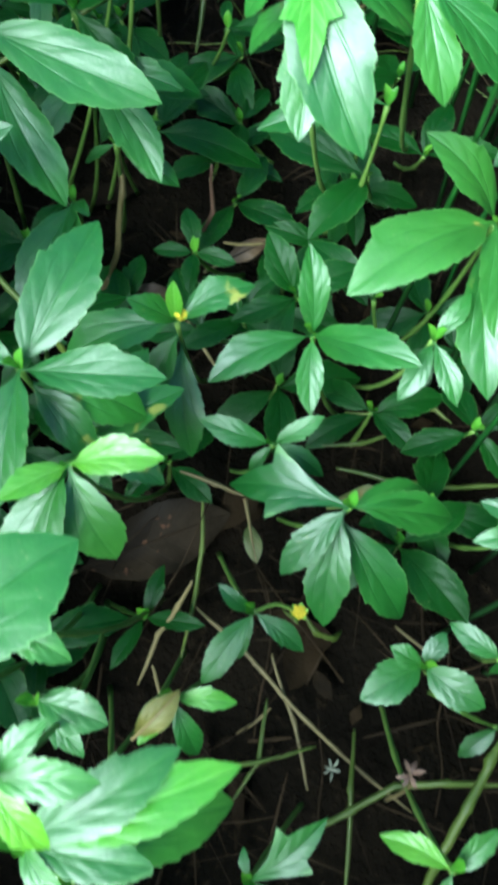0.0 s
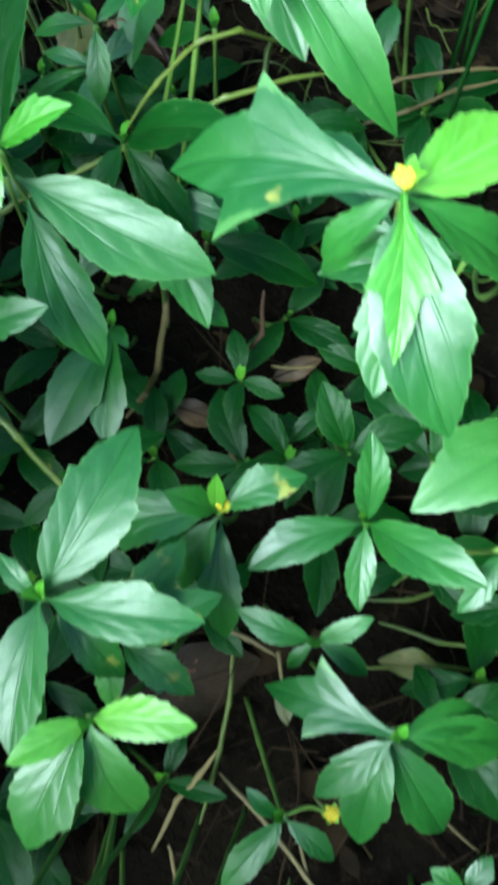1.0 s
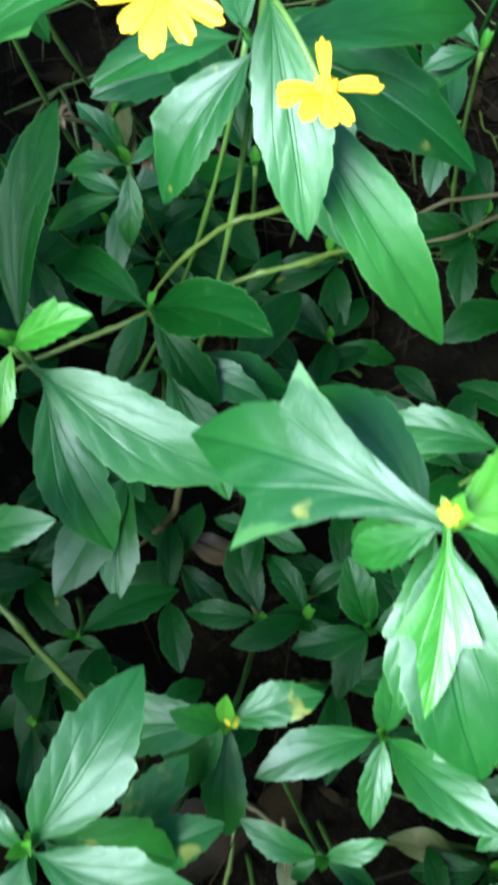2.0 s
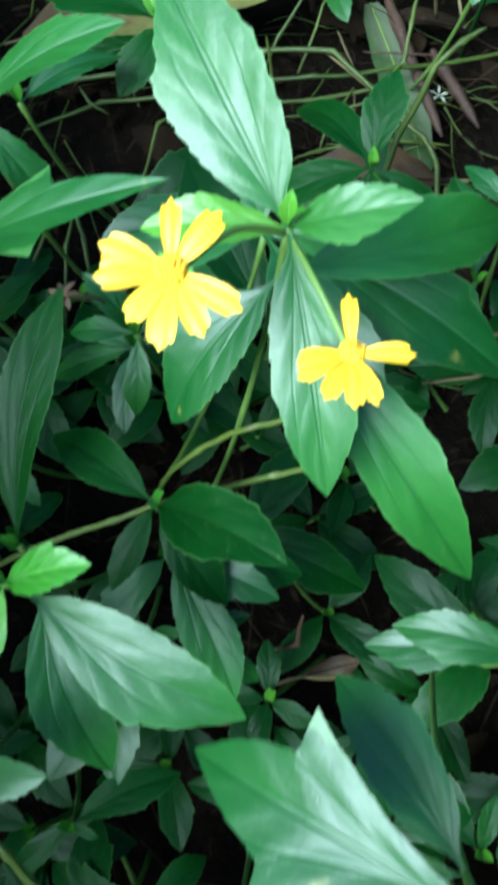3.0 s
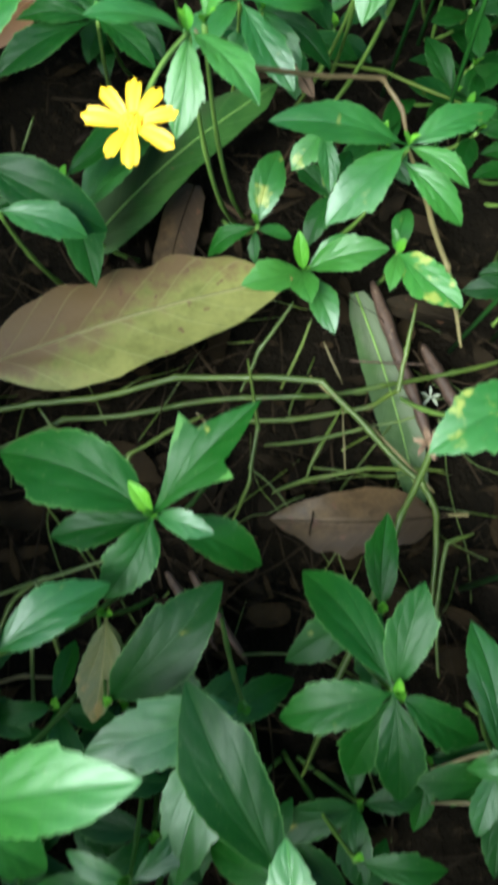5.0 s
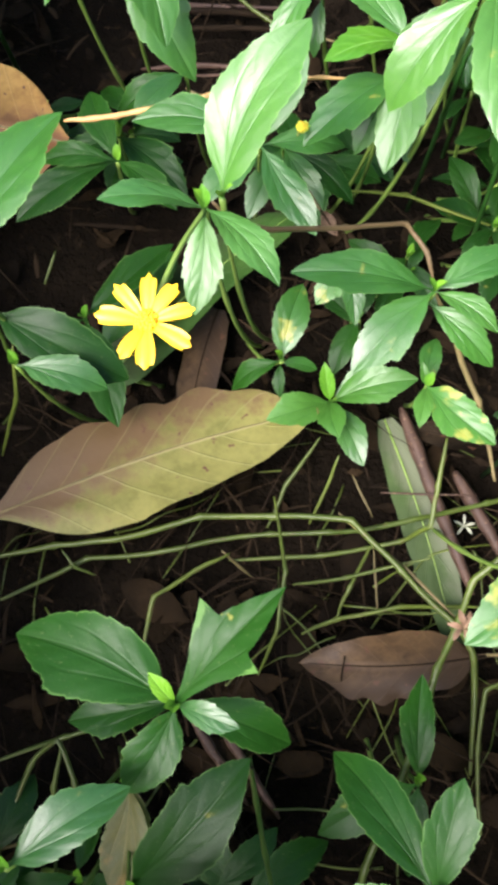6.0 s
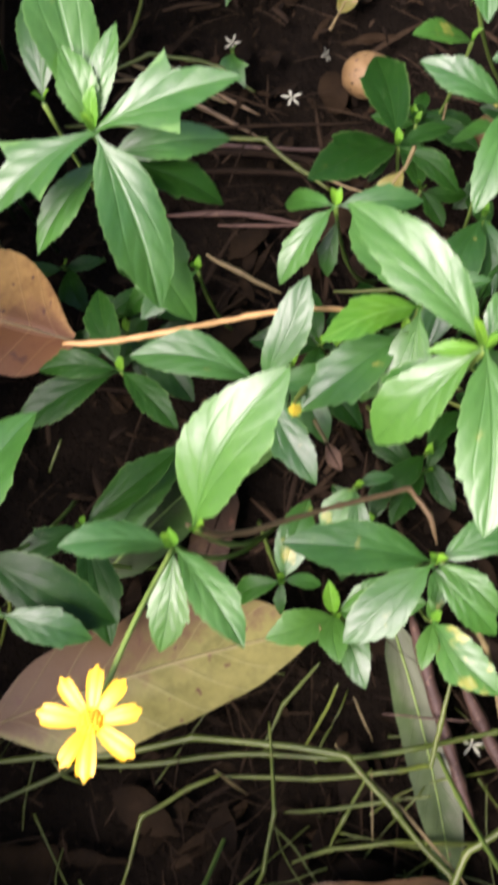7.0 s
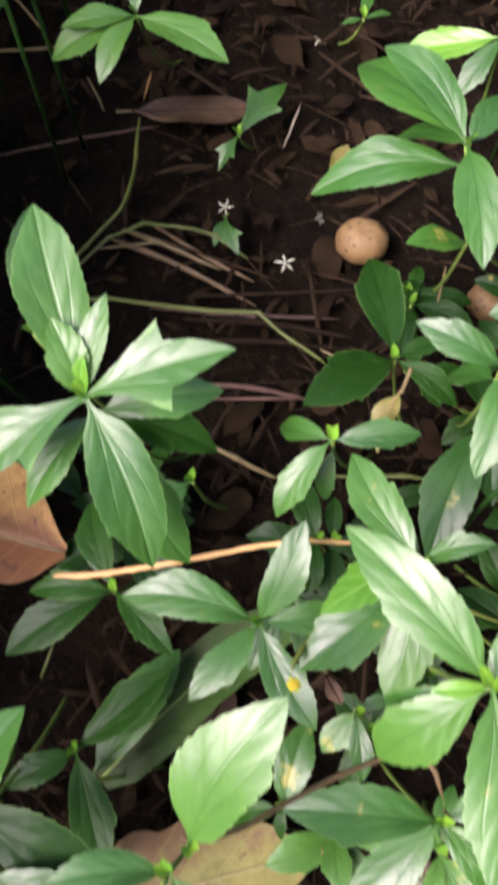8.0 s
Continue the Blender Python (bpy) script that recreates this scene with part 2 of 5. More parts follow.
def outline(kind, s):
    """Half width of a blade along its length, its widest 1."""
    if kind == "l":
        body = np.interp(s, [0, 0.06, 0.15, 0.30, 0.44, 0.52, 0.55, 0.58, 0.68, 0.80, 0.90, 1.0], [0.10, 0.10, 0.18, 0.38, 0.68, 1.0, 0.66, 0.52, 0.46, 0.33, 0.17, 0.0])
    elif kind == "smooth":
        body = np.interp(s, [0, 0.06, 0.15, 0.35, 0.55, 0.75, 0.92, 1.0], [0.10, 0.10, 0.20, 0.52, 0.80, 0.70, 0.34, 0.0])
        body = np.convolve(np.pad(body, 3, mode="edge"), np.ones(7) / 7, "valid")
    elif kind == "oblong":
        body = np.interp(s, [0, 0.04, 0.10, 0.18, 0.30, 0.45, 0.65, 0.80, 0.92, 1.0], [0.06, 0.22, 0.50, 0.78, 0.97, 1.0, 0.95, 0.74, 0.36, 0.0])
        body = np.convolve(np.pad(body, 2, mode="edge"), np.ones(5) / 5, "valid")
    elif kind == "strip":
        body = np.interp(s, [0, 0.1, 0.3, 0.7, 0.9, 1.0], [0.35, 0.8, 1.0, 0.95, 0.6, 0.02])
    else:
        a, b = (1.15, 0.95) if kind != "b" else (0.95, 0.9)
        top = (a / (a + b)) ** a * (b / (a + b)) ** b
        body = s ** a * (1 - s) ** b / top
        stalk = np.clip((s - 0.03) / 0.16, 0, 1)
        body = np.maximum(body * (0.35 + 0.65 * stalk * stalk * (3 - 2 * stalk)), 0.07 * (1 - s))
    return body


def blade(length, ratio, kind, rnd, rows=52, cols=13, bow=0.07, fold=0.16, teeth=8, tooth=0.06, wavy=0.02, scallop=0.0):
    """Vertices, faces and uvs of one leaf: its base at the origin, its tip on +y, its upper side +z."""
    own = random.Random(int(length * 1e7) + 7)
    s = np.linspace(0, 1, rows + 1)
    u = np.linspace(-1, 1, cols)
    half = outline(kind, s) * ratio * length / 2 * (0.87 if kind in "ob" else 1.0)
    S, U = np.meshgrid(s, u, indexing="ij")
    Wd = np.repeat(half[:, None], cols, 1)
    saw, notch, ahead = np.zeros_like(S), np.ones_like(S), np.zeros_like(S)
    green = tooth > 0.03 and kind in "ob"
    tooth *= 0.4 if kind == "l" else 0.85 if green else 1.0
    if green and length > 0.045:
        # long leaves have more and finer teeth
        teeth, tooth = teeth * (length / 0.045) ** 0.75, tooth * (0.045 / length) ** 0.8
    for sign in (-1, 1):
        phase = rnd.random()
        t = (S * teeth * own.uniform(0.85, 1.25) + phase + 0.25 * np.sin(S * 9 + phase * 6)) % 1.0
        saw += np.where(np.sign(U) == sign, t, 0)
        if green:
            # one or two larger teeth towards the tip, each side its own
            for p, d in ((own.uniform(0.54, 0.70), own.choice((0.02, 0.05, 0.09, 0.15))), (own.uniform(0.74, 0.84), own.uniform(0.0, 0.05))):
                hump = np.where(S < p, np.clip((S - p + 0.20) / 0.20, 0, 1) ** 1.5, np.clip(1 - (S - p) / 0.03, 0, 1) * 1.3 - 0.3 * np.clip(1 - (S - p) / 0.25, 0, 1))
                side = np.sign(U) == sign
                notch += np.where(side, d * hump * np.abs(U) ** 2, 0)
                ahead += np.where(side, d * np.clip(1 - np.abs(S - p) / 0.07, 0, 1) * 0.22 * np.abs(U) ** 3, 0)
    grow = np.clip((S - 0.18) / 0.12, 0, 1) * np.clip((1 - S) / 0.08, 0, 1)
    rim = np.abs(U) ** 6
    wob = 1 + 0.07 * np.sin(S * 7 + rnd.random() * 6) * U
    X = U * Wd * wob * notch * (1 + tooth * (saw - 0.5) * grow * rim * 2)
    X = X * (1 + scallop * np.sin(S * 34 + 0.6) * np.clip(-U, -0.25, 1) * grow)
    Y = (S + ahead) * length + rim * grow * (saw - 0.3) * tooth * 0.25 * length / teeth * 4
    if kind == "l":
        Y = Y + np.clip(1 - np.abs(S - 0.52) / 0.085, 0, 1) * np.abs(U) ** 2.5 * 0.06 * length
    if kind == "l":
        Wd = np.repeat(np.maximum(outline("smooth", s), 0.02)[:, None] * ratio * length / 2, cols, 1)
        U = np.clip(X / Wd, -1.25, 1.25)
    bend = rnd.uniform(0.7, 1.3) * bow
    Z = bend * length * (4 * S * (1 - S))
    Z = Z + fold * np.abs(U) * Wd * (1 - 0.35 * np.abs(U))
    # side veins sunk below the swelling between them
    Z = Z - 0.06 * Wd * np.exp(-((np.abs(U) - 0.02 - 0.85 * S) / 0.13) ** 2) * np.clip(1.5 - S * 2, 0, 1)
    Z = Z + 0.026 * Wd * np.sin((S * 5.5 - np.abs(U) * 1.7) * 2 * np.pi) * np.abs(U) * (1 - np.abs(U)) * 2
    Z = Z + wavy * length * np.sin(S * rnd.uniform(5, 9) + rnd.random() * 6) * U * np.abs(U) * np.sin(np.pi * S)
    Z = Z + own.uniform(-0.22, 0.22) * Wd * U * (S - 0.35) * 2 + own.uniform(0, 0.06) * length * np.clip(0.3 - S, 0, 1)
    X = X + rnd.uniform(-0.05, 0.05) * length * np.sin(np.pi * S)
    verts = np.stack([X, Y, Z], -1).reshape(-1, 3)
    faces = [(r * cols + c, r * cols + c + 1, (r + 1) * cols + c + 1, (r + 1) * cols + c) for r in range(rows) for c in range(cols - 1)]
    uvs = np.stack([np.clip((U + 1) / 2, 0, 1), S], -1).reshape(-1, 2)
    return verts, faces, uvs


def leaf_frame(base, tip, roll):
    """The pose of a blade that runs from base to tip, upper side up."""
    y = (tip - base).normalized()
    x = y.cross(Vector((0, 0, 1)))
    x = x.normalized() if x.length > 0.05 else Vector((1, 0, 0))
    z = x.cross(y)
    m = Matrix((x, y, z)).transposed().to_4x4()
    m.translation = base
    return m @ pose(0, 0, 0, 0, roll, 0)


def smooth_line(points, steps=6):
    """Points along a soft curve through the given ones."""
    p = [Vector(q) for q in points]
    p = [p[0] * 2 - p[1], *p, p[-1] * 2 - p[-2]]
    out = []
    for i in range(1, len(p) - 2):
        a, b, c, d = p[i - 1], p[i], p[i + 1], p[i + 2]
        for k in range(steps):
            t = k / steps
            out.append(0.5 * (2 * b + (c - a) * t + (2 * a - 5 * b + 4 * c - d) * t * t + (3 * b - a - 3 * c + d) * t ** 3))
    return [*out, p[-2]]


def tube(line, radii, sides=8):
    """Vertices and faces of a round stem along a line, closed at both ends."""
    verts, faces, up = [], [], Vector((0.31, 0.17, 0.93))
    for i, q in enumerate(line):
        way = (line[min(i + 1, len(line) - 1)] - line[max(i - 1, 0)]).normalized()
        x = way.cross(up)
        x = x.normalized() if x.length > 1e-3 else Vector((1, 0, 0))
        y = way.cross(x)
        for k in range(sides):
            a = 2 * math.pi * k / sides
            verts.append(q + (x * math.cos(a) + y * math.sin(a)) * radii[i])
    for i in range(len(line) - 1):
        for k in range(sides):
            a, b = i * sides + k, i * sides + (k + 1) % sides
            faces.append((a, b, b + sides, a + sides))
    faces.append(tuple(range(sides))[::-1])
    faces.append(tuple(range((len(line) - 1) * sides, len(line) * sides)))
    return verts, faces


# ---- ground ----
def ground():
    def spread(n, near, far):
        k = np.linspace(-1, 1, n)
        return np.sign(k) * (near * np.abs(k) + (far - near) * np.abs(k) ** 14)

    xs, ys = spread(190, 0.8, 300) - 0.1, spread(230, 1.2, 300) + 0.6
    verts = []
    for y in ys:
        for x in xs:
            close = max(0.0, 1 - max(abs(x + 0.1) / 1.2, abs(y - 0.6) / 1.6))
            z = 0.010 * noise.noise((x * 9, y * 9, 0)) + 0.005 * noise.noise((x * 31, y * 31, 5)) + 0.003 * noise.noise((x * 90, y * 90, 9))
            verts.append((x, y, (z - 0.008) * min(1, close * 4)))
    w = len(xs)
    faces = [(r * w + c, r * w + c + 1, (r + 1) * w + c + 1, (r + 1) * w + c) for r in range(len(ys) - 1) for c in range(w - 1)]
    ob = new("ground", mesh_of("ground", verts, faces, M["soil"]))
    tagged(ob, "dark damp garden soil under creeping plants", "ground", kind="structure")


ground()

# ---- plants ----
rnd = random.Random(11)
WORDS = ["no", "one", "two", "three", "four", "five", "six", "seven", "eight", "nine", "ten", "eleven"]


def shoot(node, leaves, extra="", foot=None):
    """One shoot: a stem from the soil to its top node, and leaves given as (drop below the node in mm, azimuth, rise, length in mm, width to length, kind, and its roll if it is known)."""
    node = Vector(node)
    foot = Vector((node.x + rnd.uniform(-0.03, 0.03), node.y + 0.3 * node.z + rnd.uniform(-0.02, 0.03), -0.006)) if foot is None else Vector((*foot, -0.006))
    root = new("creeping_daisy_shoot")
    root.location = foot
    bend = node.lerp(foot, 0.3) - Vector((0, 0, 0.3 * node.z))
    line = [foot.lerp(bend, t).lerp(bend.lerp(node, t), t) for t in np.linspace(0, 1, 16)]
    radii = [0.0013 - 0.0004 * i / 15 + (0.0004 if i % 5 == 0 else 0) for i in range(16)]
    v, f = tube([q - foot for q in line], radii)
    part("stem", mesh_of("stem", v, f, M["stem"]), root)
    for drop, az, rise, length, ratio, kind, *known in leaves:
        a, b, size = radians(az), radians(rise), length / 1000
        tip = node - Vector((0, 0, drop / 1000)) + Vector((math.cos(a) * math.cos(b), math.sin(a) * math.cos(b), math.sin(b))) * size
        base = min(line, key=lambda q: abs(q.z - (node.z - drop / 1000)))
        size = (tip - base).length
        # kind letter d takes the green with shade put into its colour
        look_of = "young" if "y" in kind else "fresh" if "f" in kind else "shaded" if "d" in kind else "spotted" if "s" in kind else "leaf"
        look_of = "yellowed" if kind[0] == "k" else look_of
        young = "y" in kind
        # leaves turn a little towards the brightest sky
        roll = rnd.uniform(-10, 10) + 8 * (-0.68 * math.sin(a) + 0.74 * math.cos(a))
        vv, ff, uv = blade(size, ratio, kind[0], rnd, bow=0.07 if young else 0.10, fold=0.34 if young else 0.25)
        part("leaf", mesh_of("leaf", vv, ff, M[look_of], uv), root,
             {"young": "pale yellow-green young leaf", "spotted": "green leaf with yellow blotches", "yellowed": "withered yellow leaf", "fresh": "fresh light green leaf", "shaded": "deep green leaf with shade in its colour"}.get(look_of, ""),
             Matrix.Translation(-foot) @ leaf_frame(base, tip, known[0] if known else roll))
    # folded bud leaves at the tip
    for k in range(2):
        a = rnd.uniform(0, 2 * math.pi) + k * math.pi
        tip = node + Vector((math.cos(a) * 0.004, math.sin(a) * 0.004, 0.009))
        vv, ff, uv = blade(0.0105, 0.42, "n", rnd, rows=10, cols=5, fold=0.6, tooth=0.0)
        part("leaf_bud", mesh_of("leaf_bud", vv, ff, M["young"], uv), root, "small folded leaf bud", Matrix.Translation(-foot) @ leaf_frame(node, tip, 0))
    tall = "tall" if node.z > 0.22 else "low" if node.z < 0.11 else "upright"
    fresh = any("y" in l[5] for l in leaves)
    lobed = any(l[5][0] == "l" for l in leaves)
    label = f"{tall} glossy shoot with {WORDS[min(len(leaves), 11)]} {'lobed' if lobed else 'toothed'} leaves" + (" " + extra if extra else " and pale young tips" if fresh else "")
    return tagged(root, label, "plant", "creeping daisy shoots")


def petal(length, width):
    s = np.linspace(0, 1, 13)
    u = np.linspace(-1, 1, 7)
    S, U = np.meshgrid(s, u, indexing="ij")
    half = np.interp(s, [0, 0.1, 0.35, 0.7, 0.92, 1.0], [0.3, 0.45, 0.8, 1.0, 0.92, 0.78]) * width / 2
    Wd = np.repeat(half[:, None], 7, 1)
    notch = 0.055 * np.cos(U * math.pi * 1.5) * (S ** 8) - 0.07 * U * U * S ** 4
    Y = S * length * (1 + notch)
    Z = 0.10 * length * np.sin(S * 2.4) + 0.10 * Wd * np.cos(U * math.pi * 2) - 0.06 * length * S ** 2
    verts = np.stack([U * Wd, Y, Z], -1).reshape(-1, 3)
    faces = [(r * 7 + c, r * 7 + c + 1, (r + 1) * 7 + c + 1, (r + 1) * 7 + c) for r in range(12) for c in range(6)]
    return mesh_of("petal", verts, faces, M["petal"], np.stack([(U + 1) / 2, S], -1).reshape(-1, 2))


def floret_disc(radius, count, look_of="disc"):
    """A domed cluster of small pointed florets."""
    verts, faces = [], []
    for i in range(count):
        r, a = radius * math.sqrt((i + 0.5) / count), i * 2.399963
        c = Vector((r * math.cos(a), r * math.sin(a), 0.55 * (radius - r)))
        w, h, k = radius * 0.30, radius * (0.5 + 0.25 * rnd.random()), len(verts)
        verts += [c + Vector((w * math.cos(q * math.pi / 2.5), w * math.sin(q * math.pi / 2.5), -0.2 * radius)) for q in range(5)]
        verts += [c + Vector((0.7 * w * math.cos(q * math.pi / 2.5), 0.7 * w * math.sin(q * math.pi / 2.5), h * 0.8)) for q in range(5)]
        verts.append(c + Vector((0, 0, h)))
        faces += [(k + q, k + (q + 1) % 5, k + 5 + (q + 1) % 5, k + 5 + q) for q in range(5)]
        faces += [(k + 5 + q, k + 5 + (q + 1) % 5, k + 10) for q in range(5)]
    rings = [(1.0, -0.25), (0.98, 0.15), (0.7, 0.45), (0.35, 0.6)]
    k = len(verts)
    for w, h in rings:
        verts += [Vector((w * radius * math.cos(q * math.pi / 6), w * radius * math.sin(q * math.pi / 6), h * radius)) for q in range(12)]
    faces += [(k + 12 * j + q, k + 12 * j + (q + 1) % 12, k + 12 * j + 12 + (q + 1) % 12, k + 12 * j + 12 + q) for j in range(3) for q in range(12)]
    faces.append(tuple(range(k + 36, k + 48)))
    return mesh_of("disc", verts, faces, M[look_of])


def stalk(owner, points, radius, material="stem", name="flower_stalk"):
    foot = owner.location
    line = smooth_line([Vector(p) - foot for p in points], 6)
    v, f = tube(line, [radius] * len(line))
    return part(name, mesh_of(name, v, f, M[material]), owner)


def calyx(owner, radius, lift):
    for k in range(6):
        a = k * math.pi / 3 + 0.2
        vv, ff, uv = blade(radius * 1.7, 0.5, "n", rnd, rows=8, cols=5, fold=0.4, tooth=0.0)
        base = Vector((0, 0, -radius * 0.9))
        tip = Vector((math.cos(a) * radius * 1.25, math.sin(a) * radius * 1.25, lift))
        part("bract", mesh_of("bract", vv, ff, M["calyx"], uv), owner, "green bract", leaf_frame(base, tip, 0))


def flower(owner, centre, facing, petals, disc=0.0032):
    """A daisy head: petals are (azimuth, length in mm, width in mm, rise)."""
    head = new("flower")
    head.parent = owner
    turn = Vector((0, 0, 1)).rotation_difference(Vector(facing)).to_matrix().to_4x4()
    head.matrix_basis = Matrix.Translation(Vector(centre) - owner.location) @ turn
    tagged(head, "open yellow daisy flower with notched petals")
    for az, length, width, rise in petals:
        a = radians(az)
        m = pose(math.cos(a) * disc * 0.6, math.sin(a) * disc * 0.6, 0, 0, 0, az - 90) @ pose(0, 0, 0, rise, rnd.uniform(-12, 12), 0)
        part("petal", petal(length / 1000, 0.92 * width / 1000), head, "", m)
    part("disc", floret_disc(disc, 34), head, "orange-yellow flower disc")
    calyx(head, disc * 1.1, 0.0)
    return head


def flower_bud(owner, centre, size):
    head = new("flower_bud")
    head.parent = owner
    head.matrix_basis = Matrix.Translation(Vector(centre) - owner.location)
    tagged(head, "small yellow flower bud in green bracts")
    part("floret_tuft", floret_disc(size, 18, "floret"), head, "yellow-green closed florets")
    calyx(head, size * 1.25, size * 0.5)


shoot((-0.106, 0.280, 0.235), [
      (10, -18, -16, 79, 0.38, "o"), (29, -56, -38, 67, 0.38, "o"), (0, 12, 31, 32, 0.44, "by"),
      (0, -93, -25, 24, 0.38, "oy")])
shoot((-0.120, 0.226, 0.200), [
      (0, 10, 29, 40, 0.38, "o")])
bud_large = shoot((0.016, 0.221, 0.305), [
      (0, 159, -23, 68, 0.64, "l", -20), (0, -90, -18, 40, 0.44, "ly"), (11, -5, -31, 46, 0.28, "n"),
      (0, -166, -51, 28, 0.33, "n"), (9, -71, -23, 55, 0.44, "b"), (0, 37, 0, 38, 0.55, "by"),
      (14, -92, -37, 43, 0.42, "of"), (17, 159, -60, 34, 0.38, "o"), (14, 123, -26, 59, 0.36, "b")], foot=(0.055, 0.37))
bud_side = shoot((0.048, 0.213, 0.300), [
      (0, -73, -38, 34, 0.46, "of"), (9, -30, -24, 40, 0.44, "bf"), (0, 120, -55, 24, 0.38, "o")], foot=(0.11, 0.42))
shoot((0.062, 0.294, 0.160), [
      (0, 173, -6, 51, 0.38, "o")])
shoot((0.097, 0.216, 0.182), [
      (0, -149, 5, 71, 0.44, "bf"), (0, 150, 41, 48, 0.44, "bf"), (0, -93, -12, 47, 0.44, "bf"),
      (14, -89, -24, 64, 0.38, "of")])
shoot((0.027, 0.188, 0.141), [
      (0, 95, 49, 40, 0.33, "n"), (0, -155, -3, 49, 0.38, "o"), (0, -35, 29, 56, 0.38, "o"),
      (0, -92, -17, 34, 0.38, "o")])
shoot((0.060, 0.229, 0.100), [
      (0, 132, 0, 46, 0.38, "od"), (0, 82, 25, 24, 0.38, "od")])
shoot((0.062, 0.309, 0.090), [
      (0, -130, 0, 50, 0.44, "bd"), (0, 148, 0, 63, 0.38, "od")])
shoot((0.074, 0.176, 0.159), [
      (0, 48, 25, 24, 0.38, "o"), (0, -69, -21, 28, 0.38, "o"), (0, -123, -21, 28, 0.38, "o")])
bud_small = shoot((-0.029, 0.183, 0.162), [
      (0, 23, 10, 35, 0.46, "os"), (0, 177, 43, 25, 0.50, "os"), (0, 92, 66, 20, 0.33, "ny"),
      (21, -84, -41, 50, 0.33, "n"), (0, -169, -22, 54, 0.44, "b"), (14, -123, -45, 36, 0.44, "b")])
shoot((-0.078, 0.140, 0.206), [
      (0, 65, 9, 60, 0.44, "b"), (0, -5, 3, 51, 0.38, "o"), (0, 140, 16, 19, 0.38, "o"),
      (0, -96, -12, 47, 0.44, "b"), (12, -39, -39, 38, 0.44, "bs"), (14, -1, -33, 47, 0.50, "os")])
shoot((-0.059, 0.106, 0.205), [
      (0, -1, 13, 33, 0.44, "by"), (0, -146, 13, 26, 0.44, "by"), (0, -61, -41, 38, 0.60, "of"),
      (0, -115, -26, 46, 0.50, "bf")])
shoot((-0.084, 0.023, 0.265), [
      (0, 43, 5, 58, 0.62, "b"), (0, 82, -27, 44, 0.50, "b")])
shoot((-0.063, 0.042, 0.270), [
      (0, -22, -12, 23, 0.44, "bf"), (0, 76, 0, 20, 0.38, "of")])
shoot((-0.052, -0.006, 0.260), [
      (0, 18, 0, 53, 0.30, "oy"), (0, 29, 7, 42, 0.38, "bf"), (0, -10, 0, 31, 0.38, "of"),
      (0, 108, 12, 25, 0.44, "by"), (9, 10, -23, 53, 0.38, "of"), (0, -49, 0, 17, 0.44, "bf")])
shoot((-0.053, 0.006, 0.290), [
      (0, -1, 0, 23, 0.44, "bf"), (0, 43, 16, 18, 0.38, "of"), (0, -48, -30, 20, 0.44, "by")])
shoot((-0.043, -0.015, 0.240), [
      (0, 7, 0, 16, 0.38, "of"), (0, 24, -10, 28, 0.44, "bf"), (0, 140, 23, 13, 0.38, "of")])
shoot((-0.065, 0.032, 0.200), [
      (0, -18, 0, 24, 0.62, "bf"), (0, -47, -12, 23, 0.38, "o")])
shoot((-0.027, 0.038, 0.150), [
      (0, -4, 0, 23, 0.38, "oy"), (0, -127, 0, 20, 0.38, "oy"), (0, -65, -45, 28, 0.38, "o")])
shoot((0.039, 0.110, 0.147), [
      (0, 4, -29, 52, 0.38, "o"), (0, 161, -22, 54, 0.56, "l"), (0, -141, -31, 40, 0.38, "o"),
      (17, -102, -37, 48, 0.38, "o"), (24, -49, -41, 55, 0.38, "o"), (0, 17, -26, 41, 0.33, "n")])
shoot((0.010, 0.144, 0.127), [
      (0, 164, 12, 33, 0.38, "o"), (0, 22, 23, 25, 0.38, "o"), (0, -136, -37, 17, 0.38, "o"),
      (0, -26, -23, 26, 0.38, "o")])
shoot((-0.061, 0.136, 0.155), [
      (0, 24, 14, 41, 0.46, "bs"), (3, -30, -12, 33, 0.44, "bs"), (2, -92, -28, 27, 0.40, "os"),
      (0, 60, 7, 42, 0.42, "os")])
bud_low = shoot((0.002, 0.080, 0.094), [
      (0, 147, 31, 21, 0.33, "n"), (0, -35, -20, 28, 0.38, "o"), (0, -128, -17, 38, 0.38, "o"),
      (0, -110, -27, 22, 0.33, "n")])
shoot((0.074, 0.058, 0.090), [
      (0, -153, 0, 31, 0.62, "b"), (0, 54, 17, 17, 0.60, "b"), (0, -35, 0, 30, 0.60, "b"),
      (0, 153, 17, 17, 0.60, "b")])
shoot((0.099, 0.056, 0.120), [
      (0, 143, 0, 24, 0.44, "b"), (0, -87, -82, 20, 0.44, "b")])
shoot((0.111, 0.100, 0.150), [
      (0, -170, 0, 27, 0.38, "o"), (0, 153, 0, 25, 0.38, "o")])
shoot((0.113, 0.036, 0.050), [
      (0, -145, -26, 23, 0.44, "b")])
shoot((-0.000, -0.024, 0.100), [
      (0, 37, 15, 39, 0.56, "l"), (0, 100, 0, 12, 0.38, "o"), (0, -36, -25, 24, 0.38, "o")])
shoot((0.064, -0.017, 0.170), [
      (0, 155, 0, 25, 0.38, "oy"), (0, 40, 15, 20, 0.44, "bf"), (0, -112, -30, 20, 0.38, "of")])
